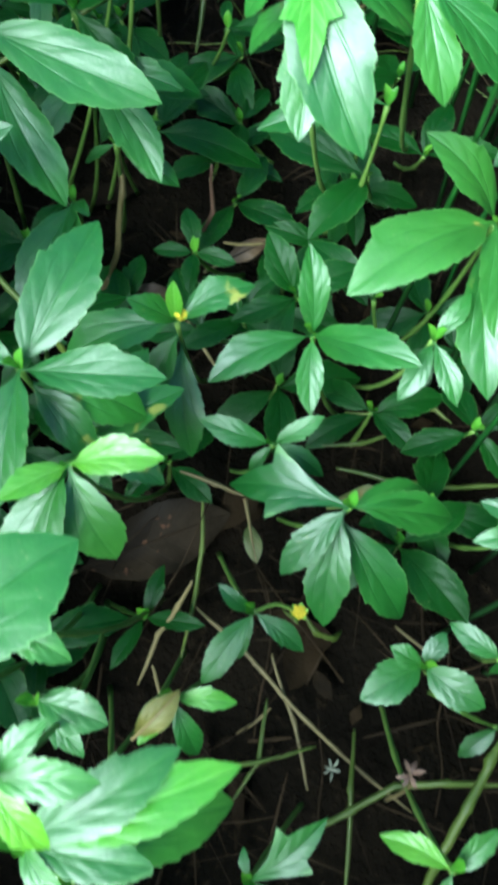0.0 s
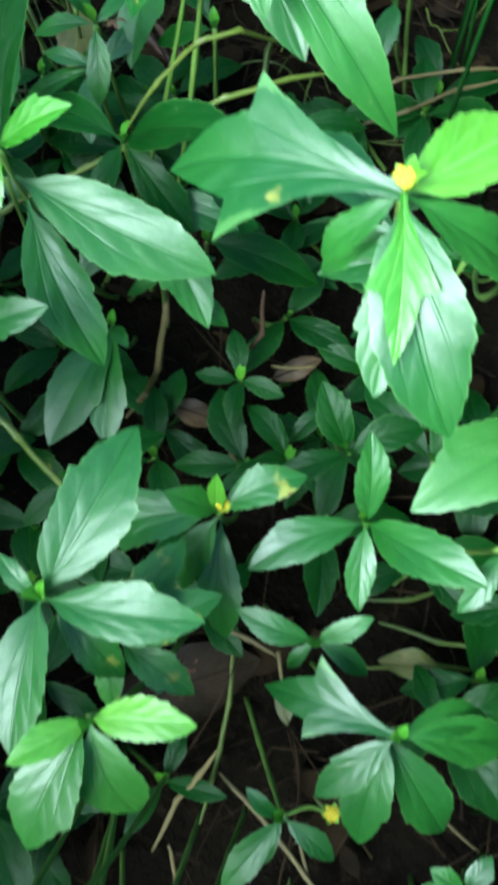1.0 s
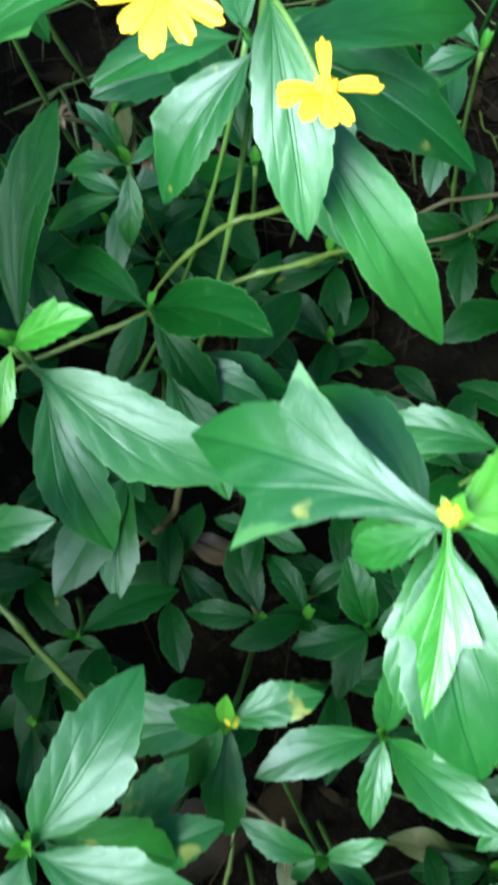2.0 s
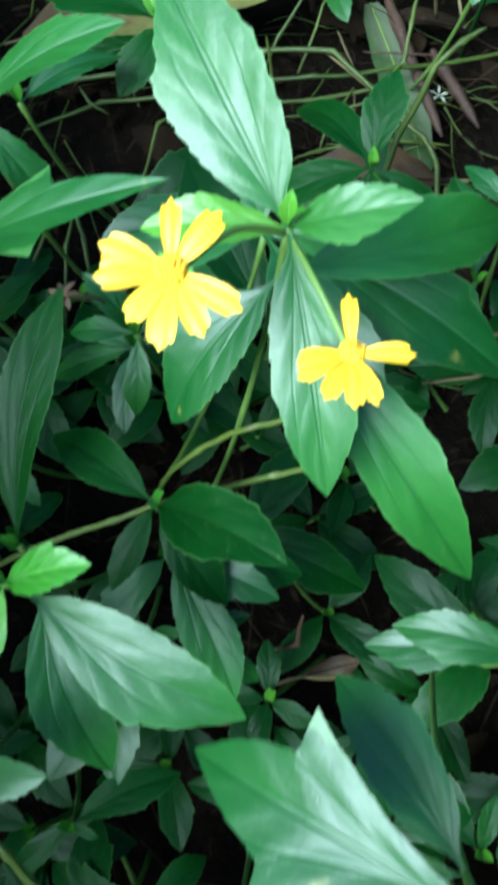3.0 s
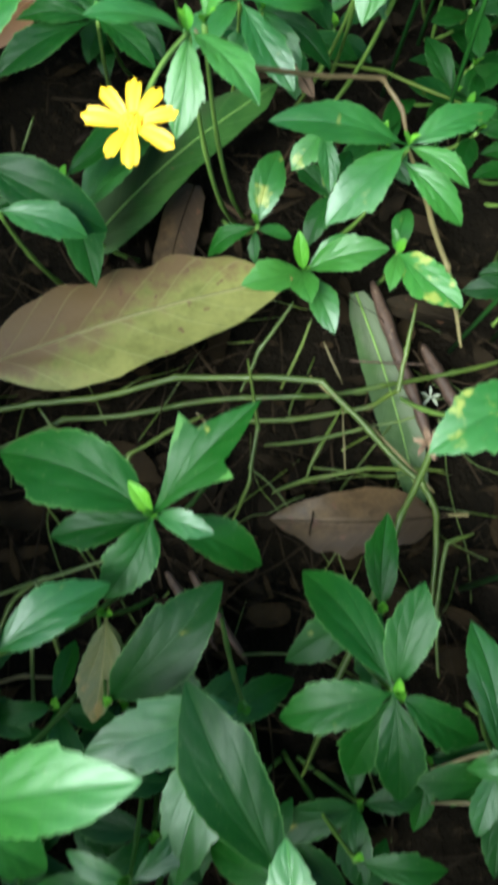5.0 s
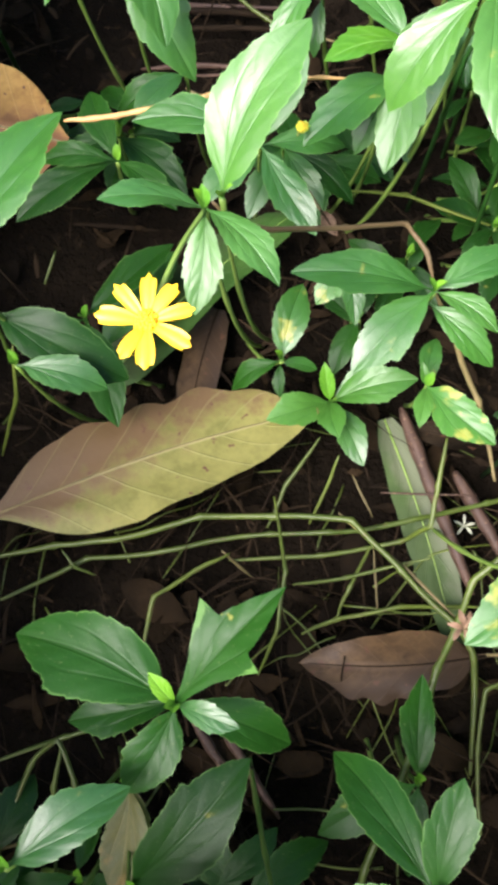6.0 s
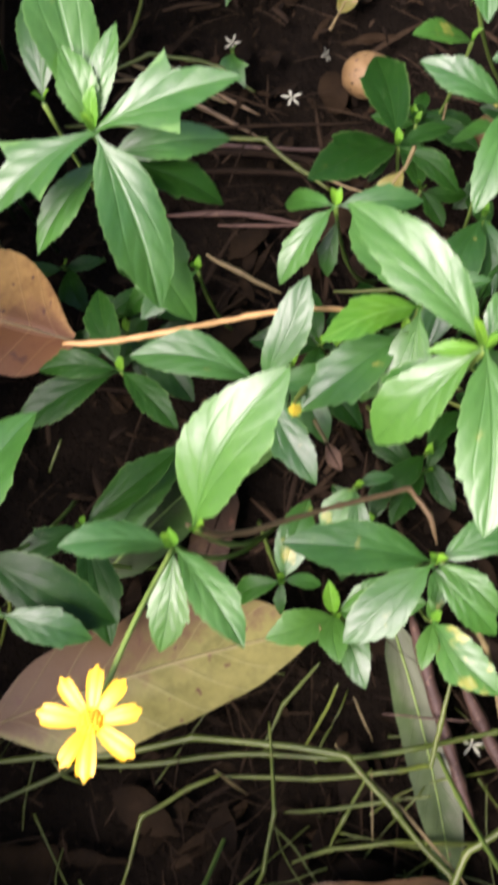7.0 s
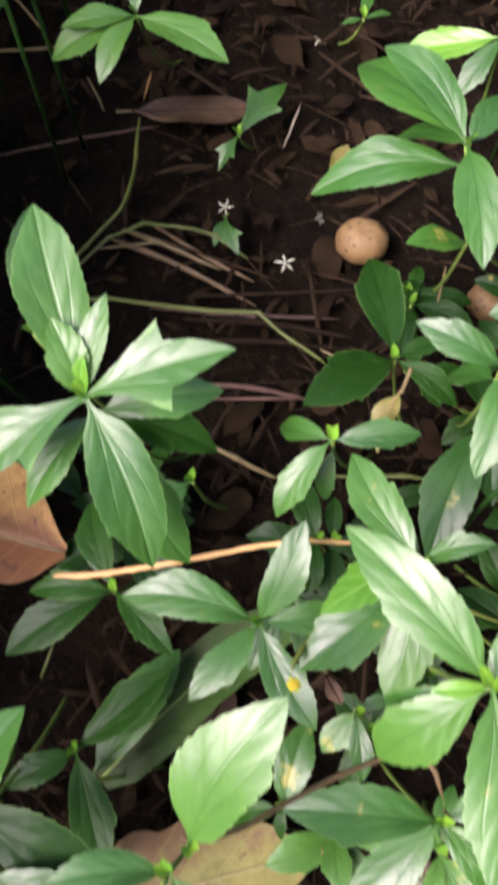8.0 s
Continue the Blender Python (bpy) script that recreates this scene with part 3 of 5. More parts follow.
daisy_pair = shoot((-0.039, 0.363, 0.302), [
      (0, 127, 21, 68, 0.43, "b", -22), (0, -172, -1, 36, 0.40, "oy"), (0, -2, 32, 35, 0.44, "of"),
      (12, -71, -23, 62, 0.34, "o", 12), (35, -42, -28, 99, 0.23, "o", 18), (26, -135, -43, 56, 0.44, "b"),
      (19, 36, -22, 85, 0.30, "o")], "and two yellow flowers", foot=(-0.09, 0.36))
shoot((-0.050, 0.401, 0.240), [
      (0, 105, 4, 38, 0.44, "of"), (0, -4, 0, 58, 0.44, "of"), (0, -156, -5, 56, 0.38, "o"),
      (0, -19, -13, 91, 0.38, "o"), (0, -57, -14, 81, 0.38, "o")], foot=(-0.12, 0.36))
shoot((-0.150, 0.376, 0.240), [
      (0, 7, 30, 89, 0.36, "l")])
shoot((-0.155, 0.433, 0.240), [
      (0, 16, 30, 66, 0.38, "o"), (9, -29, -34, 37, 0.38, "o")])
shoot((-0.118, 0.301, 0.190), [
      (0, 88, 22, 88, 0.25, "od")])
shoot((-0.076, 0.323, 0.186), [
      (0, -25, 33, 63, 0.44, "bd"), (0, 150, -16, 54, 0.38, "od"), (0, -110, -17, 33, 0.38, "od"),
      (0, -43, -27, 44, 0.38, "od")])
shoot((-0.098, 0.393, 0.173), [
      (0, 150, 42, 32, 0.33, "n"), (0, -86, -42, 33, 0.33, "n"), (0, 176, -19, 31, 0.38, "o"),
      (0, 57, 0, 20, 0.38, "o")])
shoot((-0.071, 0.477, 0.140), [
      (0, -157, 0, 65, 0.44, "b"), (0, -105, -8, 72, 0.38, "o")])
shoot((-0.062, 0.289, 0.140), [
      (0, -23, -26, 35, 0.38, "o"), (0, -170, -32, 19, 0.38, "o"), (0, 22, 11, 25, 0.38, "o")])
shoot((-0.050, 0.347, 0.080), [
      (0, -16, -9, 61, 0.44, "bd"), (0, 63, 0, 56, 0.44, "bd")])
shoot((-0.088, 0.286, 0.100), [
      (0, -113, -9, 63, 0.44, "b"), (0, -57, 28, 21, 0.38, "o"), (0, -87, -10, 57, 0.38, "o")])
shoot((-0.100, 0.214, 0.090), [
      (0, -135, -19, 31, 0.38, "od"), (0, 33, -6, 48, 0.38, "od"), (0, -15, 0, 13, 0.38, "od")])
shoot((-0.115, 0.540, 0.180), [
      (0, 163, -8, 68, 0.52, "bd", 6), (0, 50, 26, 60, 0.58, "ld"), (0, 141, 42, 18, 0.36, "ny"),
      (0, -15, 18, 26, 0.42, "o"), (4, -115, -13, 36, 0.56, "bd", -14), (10, -8, -32, 53, 0.40, "od"),
      (14, -168, -11, 43, 0.42, "od")])
shoot((-0.130, 0.473, 0.100), [
      (0, 51, 20, 75, 0.44, "bd")])
shoot((-0.139, 0.515, 0.070), [
      (0, -89, -11, 51, 0.42, "ky"), (0, -74, -21, 43, 0.42, "ky")])
shoot((-0.017, 0.487, 0.168), [
      (0, 82, 22, 43, 0.46, "od"), (0, -162, -20, 46, 0.46, "bd"), (0, -78, -27, 44, 0.46, "bd"),
      (0, -20, -20, 41, 0.42, "od"), (2, 129, -19, 62, 0.38, "od"), (6, -110, -34, 40, 0.44, "od")])
shoot((-0.049, 0.416, 0.150), [
      (0, 125, 11, 82, 0.40, "od"), (0, 163, -33, 37, 0.38, "od")])
shoot((-0.107, 0.408, 0.130), [
      (0, 46, 8, 37, 0.38, "o"), (0, 163, 0, 27, 0.33, "n"), (0, -88, -15, 38, 0.33, "n"),
      (0, -164, -26, 45, 0.38, "o")])
shoot((0.038, 0.468, 0.120), [
      (0, -101, -18, 32, 0.44, "b"), (0, 104, 0, 59, 0.38, "o")])
shoot((-0.012, 0.421, 0.080), [
      (0, 1, 0, 41, 0.38, "od"), (0, 94, 0, 22, 0.38, "od")])
shoot((-0.119, 0.713, 0.243), [
      (0, 61, 39, 68, 0.47, "bf", -8)], foot=(-0.10, 0.79))
daisy_single = shoot((-0.124, 0.704, 0.248), [
      (0, -166, 18, 39, 0.40, "of", 14), (0, -45, 3, 42, 0.40, "of", -10), (4, -90, -23, 36, 0.42, "of")], "and one yellow flower", foot=(-0.105, 0.785))
shoot((-0.025, 0.737, 0.157), [
      (0, -175, 11, 68, 0.38, "o", 6), (0, -31, 0, 35, 0.40, "of"), (6, -131, -9, 52, 0.46, "o"),
      (0, 32, 6, 48, 0.40, "o"), (10, -33, -21, 43, 0.42, "o")])
shoot((-0.061, 0.728, 0.045), [
      (0, -149, 17, 43, 0.50, "of"), (0, 13, 22, 51, 0.48, "bf"), (2, -59, -1, 42, 0.46, "of"),
      (0, -79, 28, 32, 0.55, "of"), (0, 115, 54, 26, 0.34, "ny"), (4, 47, 24, 34, 0.40, "o")])
shoot((-0.091, 0.735, 0.075), [
      (0, 81, 13, 45, 0.48, "bs"), (3, -157, -31, 33, 0.42, "od"), (5, 14, -26, 23, 0.40, "o"),
      (5, -86, -34, 18, 0.38, "od")])
shoot((-0.013, 0.727, 0.080), [
      (0, 117, 45, 14, 0.40, "of"), (0, -98, 9, 27, 0.42, "of"), (0, -42, 7, 48, 0.52, "bs"),
      (6, 81, 0, 33, 0.42, "os")])
shoot((-0.230, 0.711, 0.140), [
      (0, -15, -16, 72, 0.44, "bd")])
shoot((-0.220, 0.685, 0.225), [
      (0, 61, 12, 73, 0.50, "b")])
bud_far = shoot((-0.113, 0.807, 0.160), [
      (0, 179, 6, 63, 0.38, "o"), (0, 69, 40, 55, 0.38, "o"), (0, -123, -0, 46, 0.38, "o"),
      (0, -52, -12, 53, 0.38, "o"), (0, 17, -13, 45, 0.38, "o")])
shoot((-0.190, 0.820, 0.120), [
      (0, -171, 0, 43, 0.38, "od"), (0, -37, 0, 45, 0.38, "od"), (0, 117, 0, 50, 0.38, "od"),
      (0, -142, -9, 63, 0.38, "od")])
shoot((-0.189, 0.864, 0.252), [
      (0, 19, 17, 64, 0.60, "lf", 6), (4, -58, -30, 72, 0.42, "bf", -6), (18, -43, -43, 80, 0.36, "of"),
      (0, -136, -15, 57, 0.60, "lf", -8), (0, 115, 24, 78, 0.40, "of", 10), (4, 81, 40, 44, 0.34, "of"),
      (0, 90, 58, 19, 0.36, "ny"), (6, 124, 48, 38, 0.52, "bf"), (14, 22, -6, 55, 0.42, "of"),
      (24, -124, -20, 46, 0.40, "o"), (26, 2, -16, 52, 0.40, "od")])
shoot((-0.236, 0.916, 0.200), [
      (0, 102, 19, 62, 0.38, "o")])
shoot((-0.035, 0.770, 0.296), [
      (0, 141, 9, 63, 0.34, "bf", -10), (0, -83, -11, 58, 0.40, "bf", 4), (8, -142, -43, 47, 0.42, "of"),
      (0, -167, 0, 18, 0.30, "ny"), (0, 153, 61, 14, 0.36, "oy"), (10, -155, -51, 45, 0.42, "o"),
      (0, 66, 12, 25, 0.44, "bf")])
shoot((-0.049, 0.831, 0.208), [
      (0, -141, 19, 52, 0.36, "oy"), (0, 15, 32, 32, 0.36, "of"), (8, -96, -15, 56, 0.42, "of"),
      (10, -123, -45, 47, 0.40, "o"), (6, 128, 8, 55, 0.40, "of")])
shoot((-0.051, 1.010, 0.250), [
      (0, 134, 9, 61, 0.36, "b"), (13, -175, -20, 72, 0.38, "b"), (0, -78, -7, 60, 0.38, "b"),
      (0, 60, 0, 37, 0.44, "b"), (9, 126, -13, 91, 0.38, "o"), (9, 138, -27, 46, 0.38, "o")], foot=(0.03, 1.13))
shoot((-0.029, 0.902, 0.250), [
      (0, 164, 13, 39, 0.40, "b"), (17, 131, -51, 38, 0.44, "b"), (0, -98, -13, 46, 0.38, "o")])
shoot((-0.035, 1.032, 0.150), [
      (0, -152, 26, 42, 0.44, "bs")])
shoot((-0.067, 0.950, 0.159), [
      (0, 106, -9, 70, 0.38, "od"), (0, -135, 18, 61, 0.44, "bd"), (0, 31, -0, 31, 0.38, "od"),
      (0, -25, -15, 40, 0.38, "od"), (0, -126, -26, 23, 0.38, "od")])
shoot((-0.092, 0.888, 0.189), [
      (0, 153, -37, 36, 0.38, "o"), (0, 13, -0, 41, 0.38, "o"), (0, -122, -28, 44, 0.38, "o"),
      (12, -90, -57, 29, 0.38, "o")])
shoot((-0.016, 0.935, 0.130), [
      (0, -105, -7, 80, 0.38, "o"), (0, -77, -13, 44, 0.38, "o")])
shoot((-0.250, 1.174, 0.150), [
      (0, -107, -11, 51, 0.38, "of"), (0, -22, -4, 68, 0.44, "bf"), (0, -162, 0, 48, 0.44, "bf"),
      (0, 105, 17, 34, 0.38, "of"), (0, -157, -19, 62, 0.44, "bf")], foot=(-0.26, 1.30))
shoot((-0.024, 1.186, 0.150), [
      (0, -124, -27, 44, 0.38, "o"), (0, 177, -19, 61, 0.38, "oy")])
shoot((-0.200, 0.745, 0.080), [
      (0, -145, -0, 40, 0.44, "bd"), (0, 48, 9, 64, 0.38, "od"), (0, -65, -9, 64, 0.38, "od")])
shoot((-0.212, 0.685, 0.140), [
      (0, -3, -13, 43, 0.44, "b")])
shoot((-0.062, 0.784, 0.100), [
      (0, -124, -22, 27, 0.60, "os"), (0, -76, -17, 34, 0.38, "o"), (0, 25, 0, 21, 0.38, "o")])
shoot((-0.146, 0.349, 0.140), [
      (0, 83, 11, 54, 0.38, "o"), (0, -50, -23, 25, 0.38, "o")])
shoot((-0.162, 0.481, 0.190), [
      (0, 39, 0, 47, 0.44, "b")])
shoot((-0.012, 0.527, 0.100), [
      (0, 93, 13, 46, 0.38, "od"), (0, -148, -12, 49, 0.44, "bd"), (0, -91, -15, 39, 0.44, "bd")])
shoot((0.042, 0.472, 0.170), [
      (0, -161, -11, 26, 0.38, "o"), (0, 136, 0, 29, 0.38, "o"), (0, -162, -36, 34, 0.38, "o")])
shoot((0.054, 0.304, 0.150), [
      (0, -168, -6, 52, 0.38, "o")])
shoot((-0.072, 0.313, 0.160), [
      (0, -14, 0, 44, 0.38, "o"), (0, -125, -14, 41, 0.38, "o"), (0, -55, -20, 59, 0.38, "o"),
      (0, 5, -22, 54, 0.38, "o")])
shoot((-0.193, 0.732, 0.060), [
      (0, 66, 0, 82, 0.33, "n")])
shoot((0.027, 0.596, 0.210), [
      (0, -148, -0, 54, 0.50, "bs"), (0, -107, -27, 44, 0.38, "o")])
shoot((-0.194, 1.194, 0.030), [
      (0, 60, 5, 59, 0.56, "lf"), (0, -112, -19, 31, 0.56, "l"), (0, 60, 0, 34, 0.33, "n")])
shoot((-0.192, 1.125, 0.020), [
      (0, -62, -7, 31, 0.56, "l"), (0, -102, -10, 23, 0.33, "n")])
shoot((-0.114, 1.301, 0.050), [
      (0, -155, 0, 18, 0.38, "o"), (0, 22, 0, 22, 0.38, "o"), (0, 88, 0, 30, 0.38, "o")])
shoot((-0.103, 0.832, 0.130), [
      (0, -56, -13, 43, 0.45, "o"), (0, -109, -13, 44, 0.38, "o"), (0, -31, -12, 48, 0.38, "od")])
shoot((-0.054, 0.821, 0.200), [
      (0, -136, -11, 54, 0.50, "b"), (9, -65, -38, 34, 0.38, "o")])
shoot((-0.162, 0.884, 0.120), [
      (0, -126, 0, 41, 0.42, "o"), (0, -149, -24, 50, 0.38, "od")])
shoot((-0.197, 0.852, 0.100), [
      (0, -149, -14, 41, 0.50, "bd"), (0, -37, -5, 55, 0.45, "bd")])

stalk(daisy_pair, [(-0.039, 0.363, 0.300), (-0.050, 0.352, 0.315), (-0.0605, 0.335, 0.321)], 0.0009)
flower(daisy_pair, (-0.0605, 0.334, 0.324), (0.05, -0.15, 1), [
    (99, 13, 5, 14), (60, 14, 6.5, 10), (-22, 15, 6.5, 4), (-55, 14, 6, 6), (-87, 15, 7, 2), (-119, 12, 6, 6), (168, 13.5, 7.5, 8), (196, 13.5, 7.5, 8)])
stalk(daisy_pair, [(-0.039, 0.363, 0.300), (-0.030, 0.348, 0.302), (-0.020, 0.335, 0.295)], 0.0009)
flower(daisy_pair, (-0.020, 0.334, 0.298), (0.05, 0.25, 1), [
    (99, 13, 4.5, 20), (4, 12.5, 6, 10), (-63, 13.5, 5, 0), (-83, 14, 5.5, 0), (-108, 13.5, 5.5, 0), (-137, 13.5, 6.5, 2), (-152, 12, 6, 6)], 0.0028)
stalk(daisy_single, [(-0.124, 0.704, 0.248), (-0.129, 0.674, 0.264), (-0.1335, 0.645, 0.270)], 0.0009)
flower(daisy_single, (-0.1335, 0.643, 0.273), (0, 0, 1), [
    (95, 13.5, 5.5, 8), (60, 13, 5.5, 8), (22, 13, 5.5, 6), (-26, 14, 6.5, 2), (-83, 14, 6.5, 0), (-112, 12.5, 5.5, 2), (180, 13.5, 7, 6), (136, 13, 5.5, 10)], 0.0034)
flower_bud(bud_large, (0.016, 0.222, 0.310), 0.0025)
flower_bud(bud_small, (-0.027, 0.184, 0.166), 0.0022)
stalk(bud_low, [(0.002, 0.080, 0.094), (0.012, 0.084, 0.090), (0.022, 0.082, 0.082)], 0.0008)
flower_bud(bud_low, (0.022, 0.082, 0.083), 0.003)
flower_bud(bud_far, (-0.093, 0.774, 0.214), 0.0023)
stalk(bud_side, [(0.048, 0.213, 0.300), (0.048, 0.213, 0.308)], 0.001)
flower_bud(bud_side, (0.048, 0.213, 0.310), 0.0036)



# ---- runners, twigs and fallen things ----
STRANDS = {"green": "green creeping runner with swollen joints lying over soil", "straw": "straw-coloured dry runner lying among plants",
           "redbrown": "reddish-brown dead stalk lying on soil", "dark": "dark decayed stick lying on soil", "gold": "golden dry stalk caught among leaves",
           "litter": "flat brown straw lying on soil", "pale": "thin pale straw standing in litter"}


def jointed_line(points):
    """A creeping stem: nearly straight from joint to joint, with short bends. Also says which points are joints."""
    p = [Vector(q) for q in points]
    line, joints = [p[0]], {0}
    for i in range(len(p) - 1):
        a, b = p[i], p[i + 1]
        sag = Vector((rnd.uniform(-1, 1), rnd.uniform(-1, 1), rnd.uniform(-1, 0.6))) * (b - a).length * 0.03
        gap = min(0.25, 0.003 / max(1e-4, (b - a).length))
        for t in (gap, 0.35, 0.65, 1 - gap):
            line.append(a.lerp(b, t) + sag * 4 * t * (1 - t))
        if i < len(p) - 2:
            line.append(b.lerp((line[-1] + b.lerp(p[i + 2], gap)) / 2, 0.4))
            joints.add(len(line) - 1)
    return [*line, p[-1]], joints


def strand(kind, radius, look_of, points):
    line, joints = jointed_line(points) if kind == "runner" else (smooth_line(points, 7), set())
    foot = Vector((line[0].x, line[0].y, 0))
    n = len(line)
    if kind == "runner":
        radii = [1.15 * radius / 1000 * (1.32 if i in joints else 1.0) * (1 + 0.06 * math.sin(i * 1.7)) for i in range(n)]
    else:
        radii = [radius / 1000 * (1 + 0.12 * math.sin(i * 1.7)) * (1 - 0.35 * i / n) for i in range(n)]
    radii = [r * min(1.0, 0.35 + 0.22 * min(i, n - 1 - i)) for i, r in enumerate(radii)]
    wobble = 0.00025
    v, f = tube([q - foot + Vector((rnd.uniform(-1, 1), rnd.uniform(-1, 1), rnd.uniform(-1, 1))) * wobble for q in line], radii)
    ob = new({"runner": "plant_runner", "twig": "dry_stalk"}[kind], mesh_of(kind, v, f, M[look_of]))
    ob.location = foot
    return tagged(ob, STRANDS[look_of], "stem" if kind == "runner" else "stalk")


strand("runner", 1.4, "green", [(-0.244, 0.617, 0.030), (-0.203, 0.629, 0.035), (-0.170, 0.635, 0.040), (-0.126, 0.652, 0.045), (-0.086, 0.655, 0.050), (-0.045, 0.656, 0.055), (-0.017, 0.634, 0.050), (0.015, 0.609, 0.045), (0.025, 0.595, 0.040), (0.029, 0.538, 0.020)])
strand("runner", 1.2, "green", [(-0.230, 0.599, 0.020), (-0.187, 0.628, 0.020), (-0.137, 0.638, 0.025), (-0.087, 0.651, 0.030), (-0.055, 0.654, 0.035), (-0.009, 0.667, 0.035), (0.032, 0.683, 0.030), (0.069, 0.698, 0.030)])
strand("runner", 1.5, "green", [(0.037, 0.641, 0.100), (0.026, 0.635, 0.095), (0.012, 0.622, 0.085), (-0.002, 0.580, 0.080), (-0.015, 0.528, 0.070), (-0.028, 0.489, 0.060), (-0.034, 0.452, 0.030)])
strand("runner", 1.1, "green", [(0.001, 0.703, 0.070), (-0.001, 0.679, 0.060), (-0.002, 0.659, 0.050), (-0.014, 0.655, 0.030), (-0.058, 0.643, 0.025), (-0.108, 0.636, 0.020)])
strand("runner", 1.0, "green", [(-0.066, 0.659, 0.030), (-0.055, 0.690, 0.060)])
strand("runner", 0.9, "green", [(-0.089, 0.654, 0.030), (-0.081, 0.678, 0.040), (-0.066, 0.699, 0.060)])
strand("runner", 1.0, "green", [(-0.150, 0.570, 0.020), (-0.146, 0.609, 0.030), (-0.124, 0.627, 0.030), (-0.108, 0.637, 0.030)])
strand("runner", 1.0, "green", [(-0.064, 0.600, 0.020), (-0.046, 0.610, 0.020), (-0.012, 0.620, 0.025), (0.033, 0.626, 0.020)])
strand("runner", 0.9, "green", [(-0.046, 0.610, 0.020), (-0.041, 0.626, 0.030), (-0.030, 0.653, 0.030)])
strand("runner", 1.1, "green", [(-0.204, 0.468, 0.020), (-0.192, 0.517, 0.040), (-0.179, 0.530, 0.050), (-0.168, 0.511, 0.045), (-0.159, 0.486, 0.030)])
strand("runner", 1.0, "green", [(-0.212, 0.515, 0.040), (-0.176, 0.531, 0.050), (-0.130, 0.551, 0.060)])
strand("runner", 0.9, "straw", [(-0.211, 0.474, 0.020), (-0.182, 0.485, 0.020), (-0.162, 0.486, 0.020)])
strand("runner", 1.0, "green", [(-0.171, 0.456, 0.020), (-0.179, 0.508, 0.040), (-0.178, 0.529, 0.045)])
strand("runner", 1.0, "green", [(0.035, 0.510, 0.020), (0.030, 0.551, 0.030), (0.031, 0.579, 0.040), (0.046, 0.586, 0.040)])
strand("runner", 1.0, "green", [(-0.243, 0.679, 0.030), (-0.230, 0.697, 0.070), (-0.229, 0.715, 0.100)])
strand("runner", 0.9, "green", [(-0.235, 0.781, 0.050), (-0.230, 0.798, 0.060)])
strand("runner", 0.8, "green", [(-0.200, 0.629, 0.030), (-0.192, 0.621, 0.025), (-0.180, 0.619, 0.020)])
strand("runner", 1.3, "straw", [(0.029, 0.685, 0.060), (0.012, 0.717, 0.090), (-0.007, 0.735, 0.120), (-0.024, 0.743, 0.150)])
strand("runner", 1.0, "redbrown", [(-0.123, 0.715, 0.238), (-0.113, 0.716, 0.225), (-0.099, 0.725, 0.210), (-0.070, 0.747, 0.185), (-0.041, 0.765, 0.168), (-0.030, 0.757, 0.160), (-0.024, 0.747, 0.150)])
strand("runner", 1.0, "green", [(-0.064, 0.847, 0.080), (-0.029, 0.856, 0.070), (0.025, 0.848, 0.060)])
strand("twig", 4.4, "dark", [(-0.018, 0.739, 0.024), (-0.002, 0.700, 0.024), (0.014, 0.663, 0.023), (0.028, 0.632, 0.020)])
strand("twig", 4.6, "dark", [(0.017, 0.706, 0.014), (0.033, 0.681, 0.012), (0.052, 0.651, 0.010)])
strand("twig", 0.9, "straw", [(-0.045, 0.687, 0.040), (-0.031, 0.667, 0.030)])
strand("twig", 0.8, "straw", [(-0.024, 0.617, 0.020), (-0.030, 0.653, 0.030)])
strand("twig", 1.1, "straw", [(-0.112, 0.638, 0.030), (-0.093, 0.629, 0.012)])
strand("twig", 0.9, "dark", [(-0.028, 0.682, 0.030), (0.027, 0.687, 0.030)])
strand("twig", 1.6, "gold", [(-0.212, 0.815, 0.154), (-0.190, 0.819, 0.155), (-0.170, 0.825, 0.157), (-0.150, 0.831, 0.160), (-0.117, 0.842, 0.163), (-0.095, 0.847, 0.165), (-0.074, 0.849, 0.165)])
strand("runner", 1.2, "green", [(-0.307, 1.065, 0.015), (-0.288, 1.088, 0.020), (-0.266, 1.118, 0.030), (-0.266, 1.164, 0.030), (-0.271, 1.201, 0.030)])
strand("runner", 1.2, "green", [(-0.297, 1.066, 0.015), (-0.272, 1.094, 0.025), (-0.249, 1.106, 0.030), (-0.222, 1.110, 0.025), (-0.197, 1.110, 0.020), (-0.171, 1.099, 0.012)])
strand("runner", 1.3, "green", [(-0.294, 1.035, 0.030), (-0.258, 1.038, 0.035), (-0.204, 1.041, 0.030), (-0.154, 1.045, 0.030), (-0.129, 1.029, 0.025), (-0.105, 1.018, 0.020)])
strand("runner", 1.0, "straw", [(-0.110, 1.028, 0.020), (-0.078, 1.019, 0.020)])
strand("runner", 1.4, "straw", [(-0.173, 0.937, 0.050), (-0.151, 0.931, 0.045), (-0.123, 0.923, 0.040)])
strand("runner", 1.2, "green", [(-0.091, 0.929, 0.040), (-0.048, 0.932, 0.050), (-0.034, 0.932, 0.050)])
strand("runner", 0.9, "straw", [(-0.040, 1.039, 0.060), (-0.038, 1.058, 0.090)])
strand("runner", 1.0, "green", [(-0.095, 0.782, 0.200), (-0.092, 0.791, 0.195), (-0.085, 0.808, 0.180), (-0.081, 0.827, 0.150)])
strand("twig", 1.4, "dark", [(-0.383, 1.163, 0.012), (-0.322, 1.189, 0.012), (-0.260, 1.211, 0.012)])
strand("twig", 1.8, "straw", [(-0.413, 1.271, 0.010), (-0.345, 1.285, 0.010)])
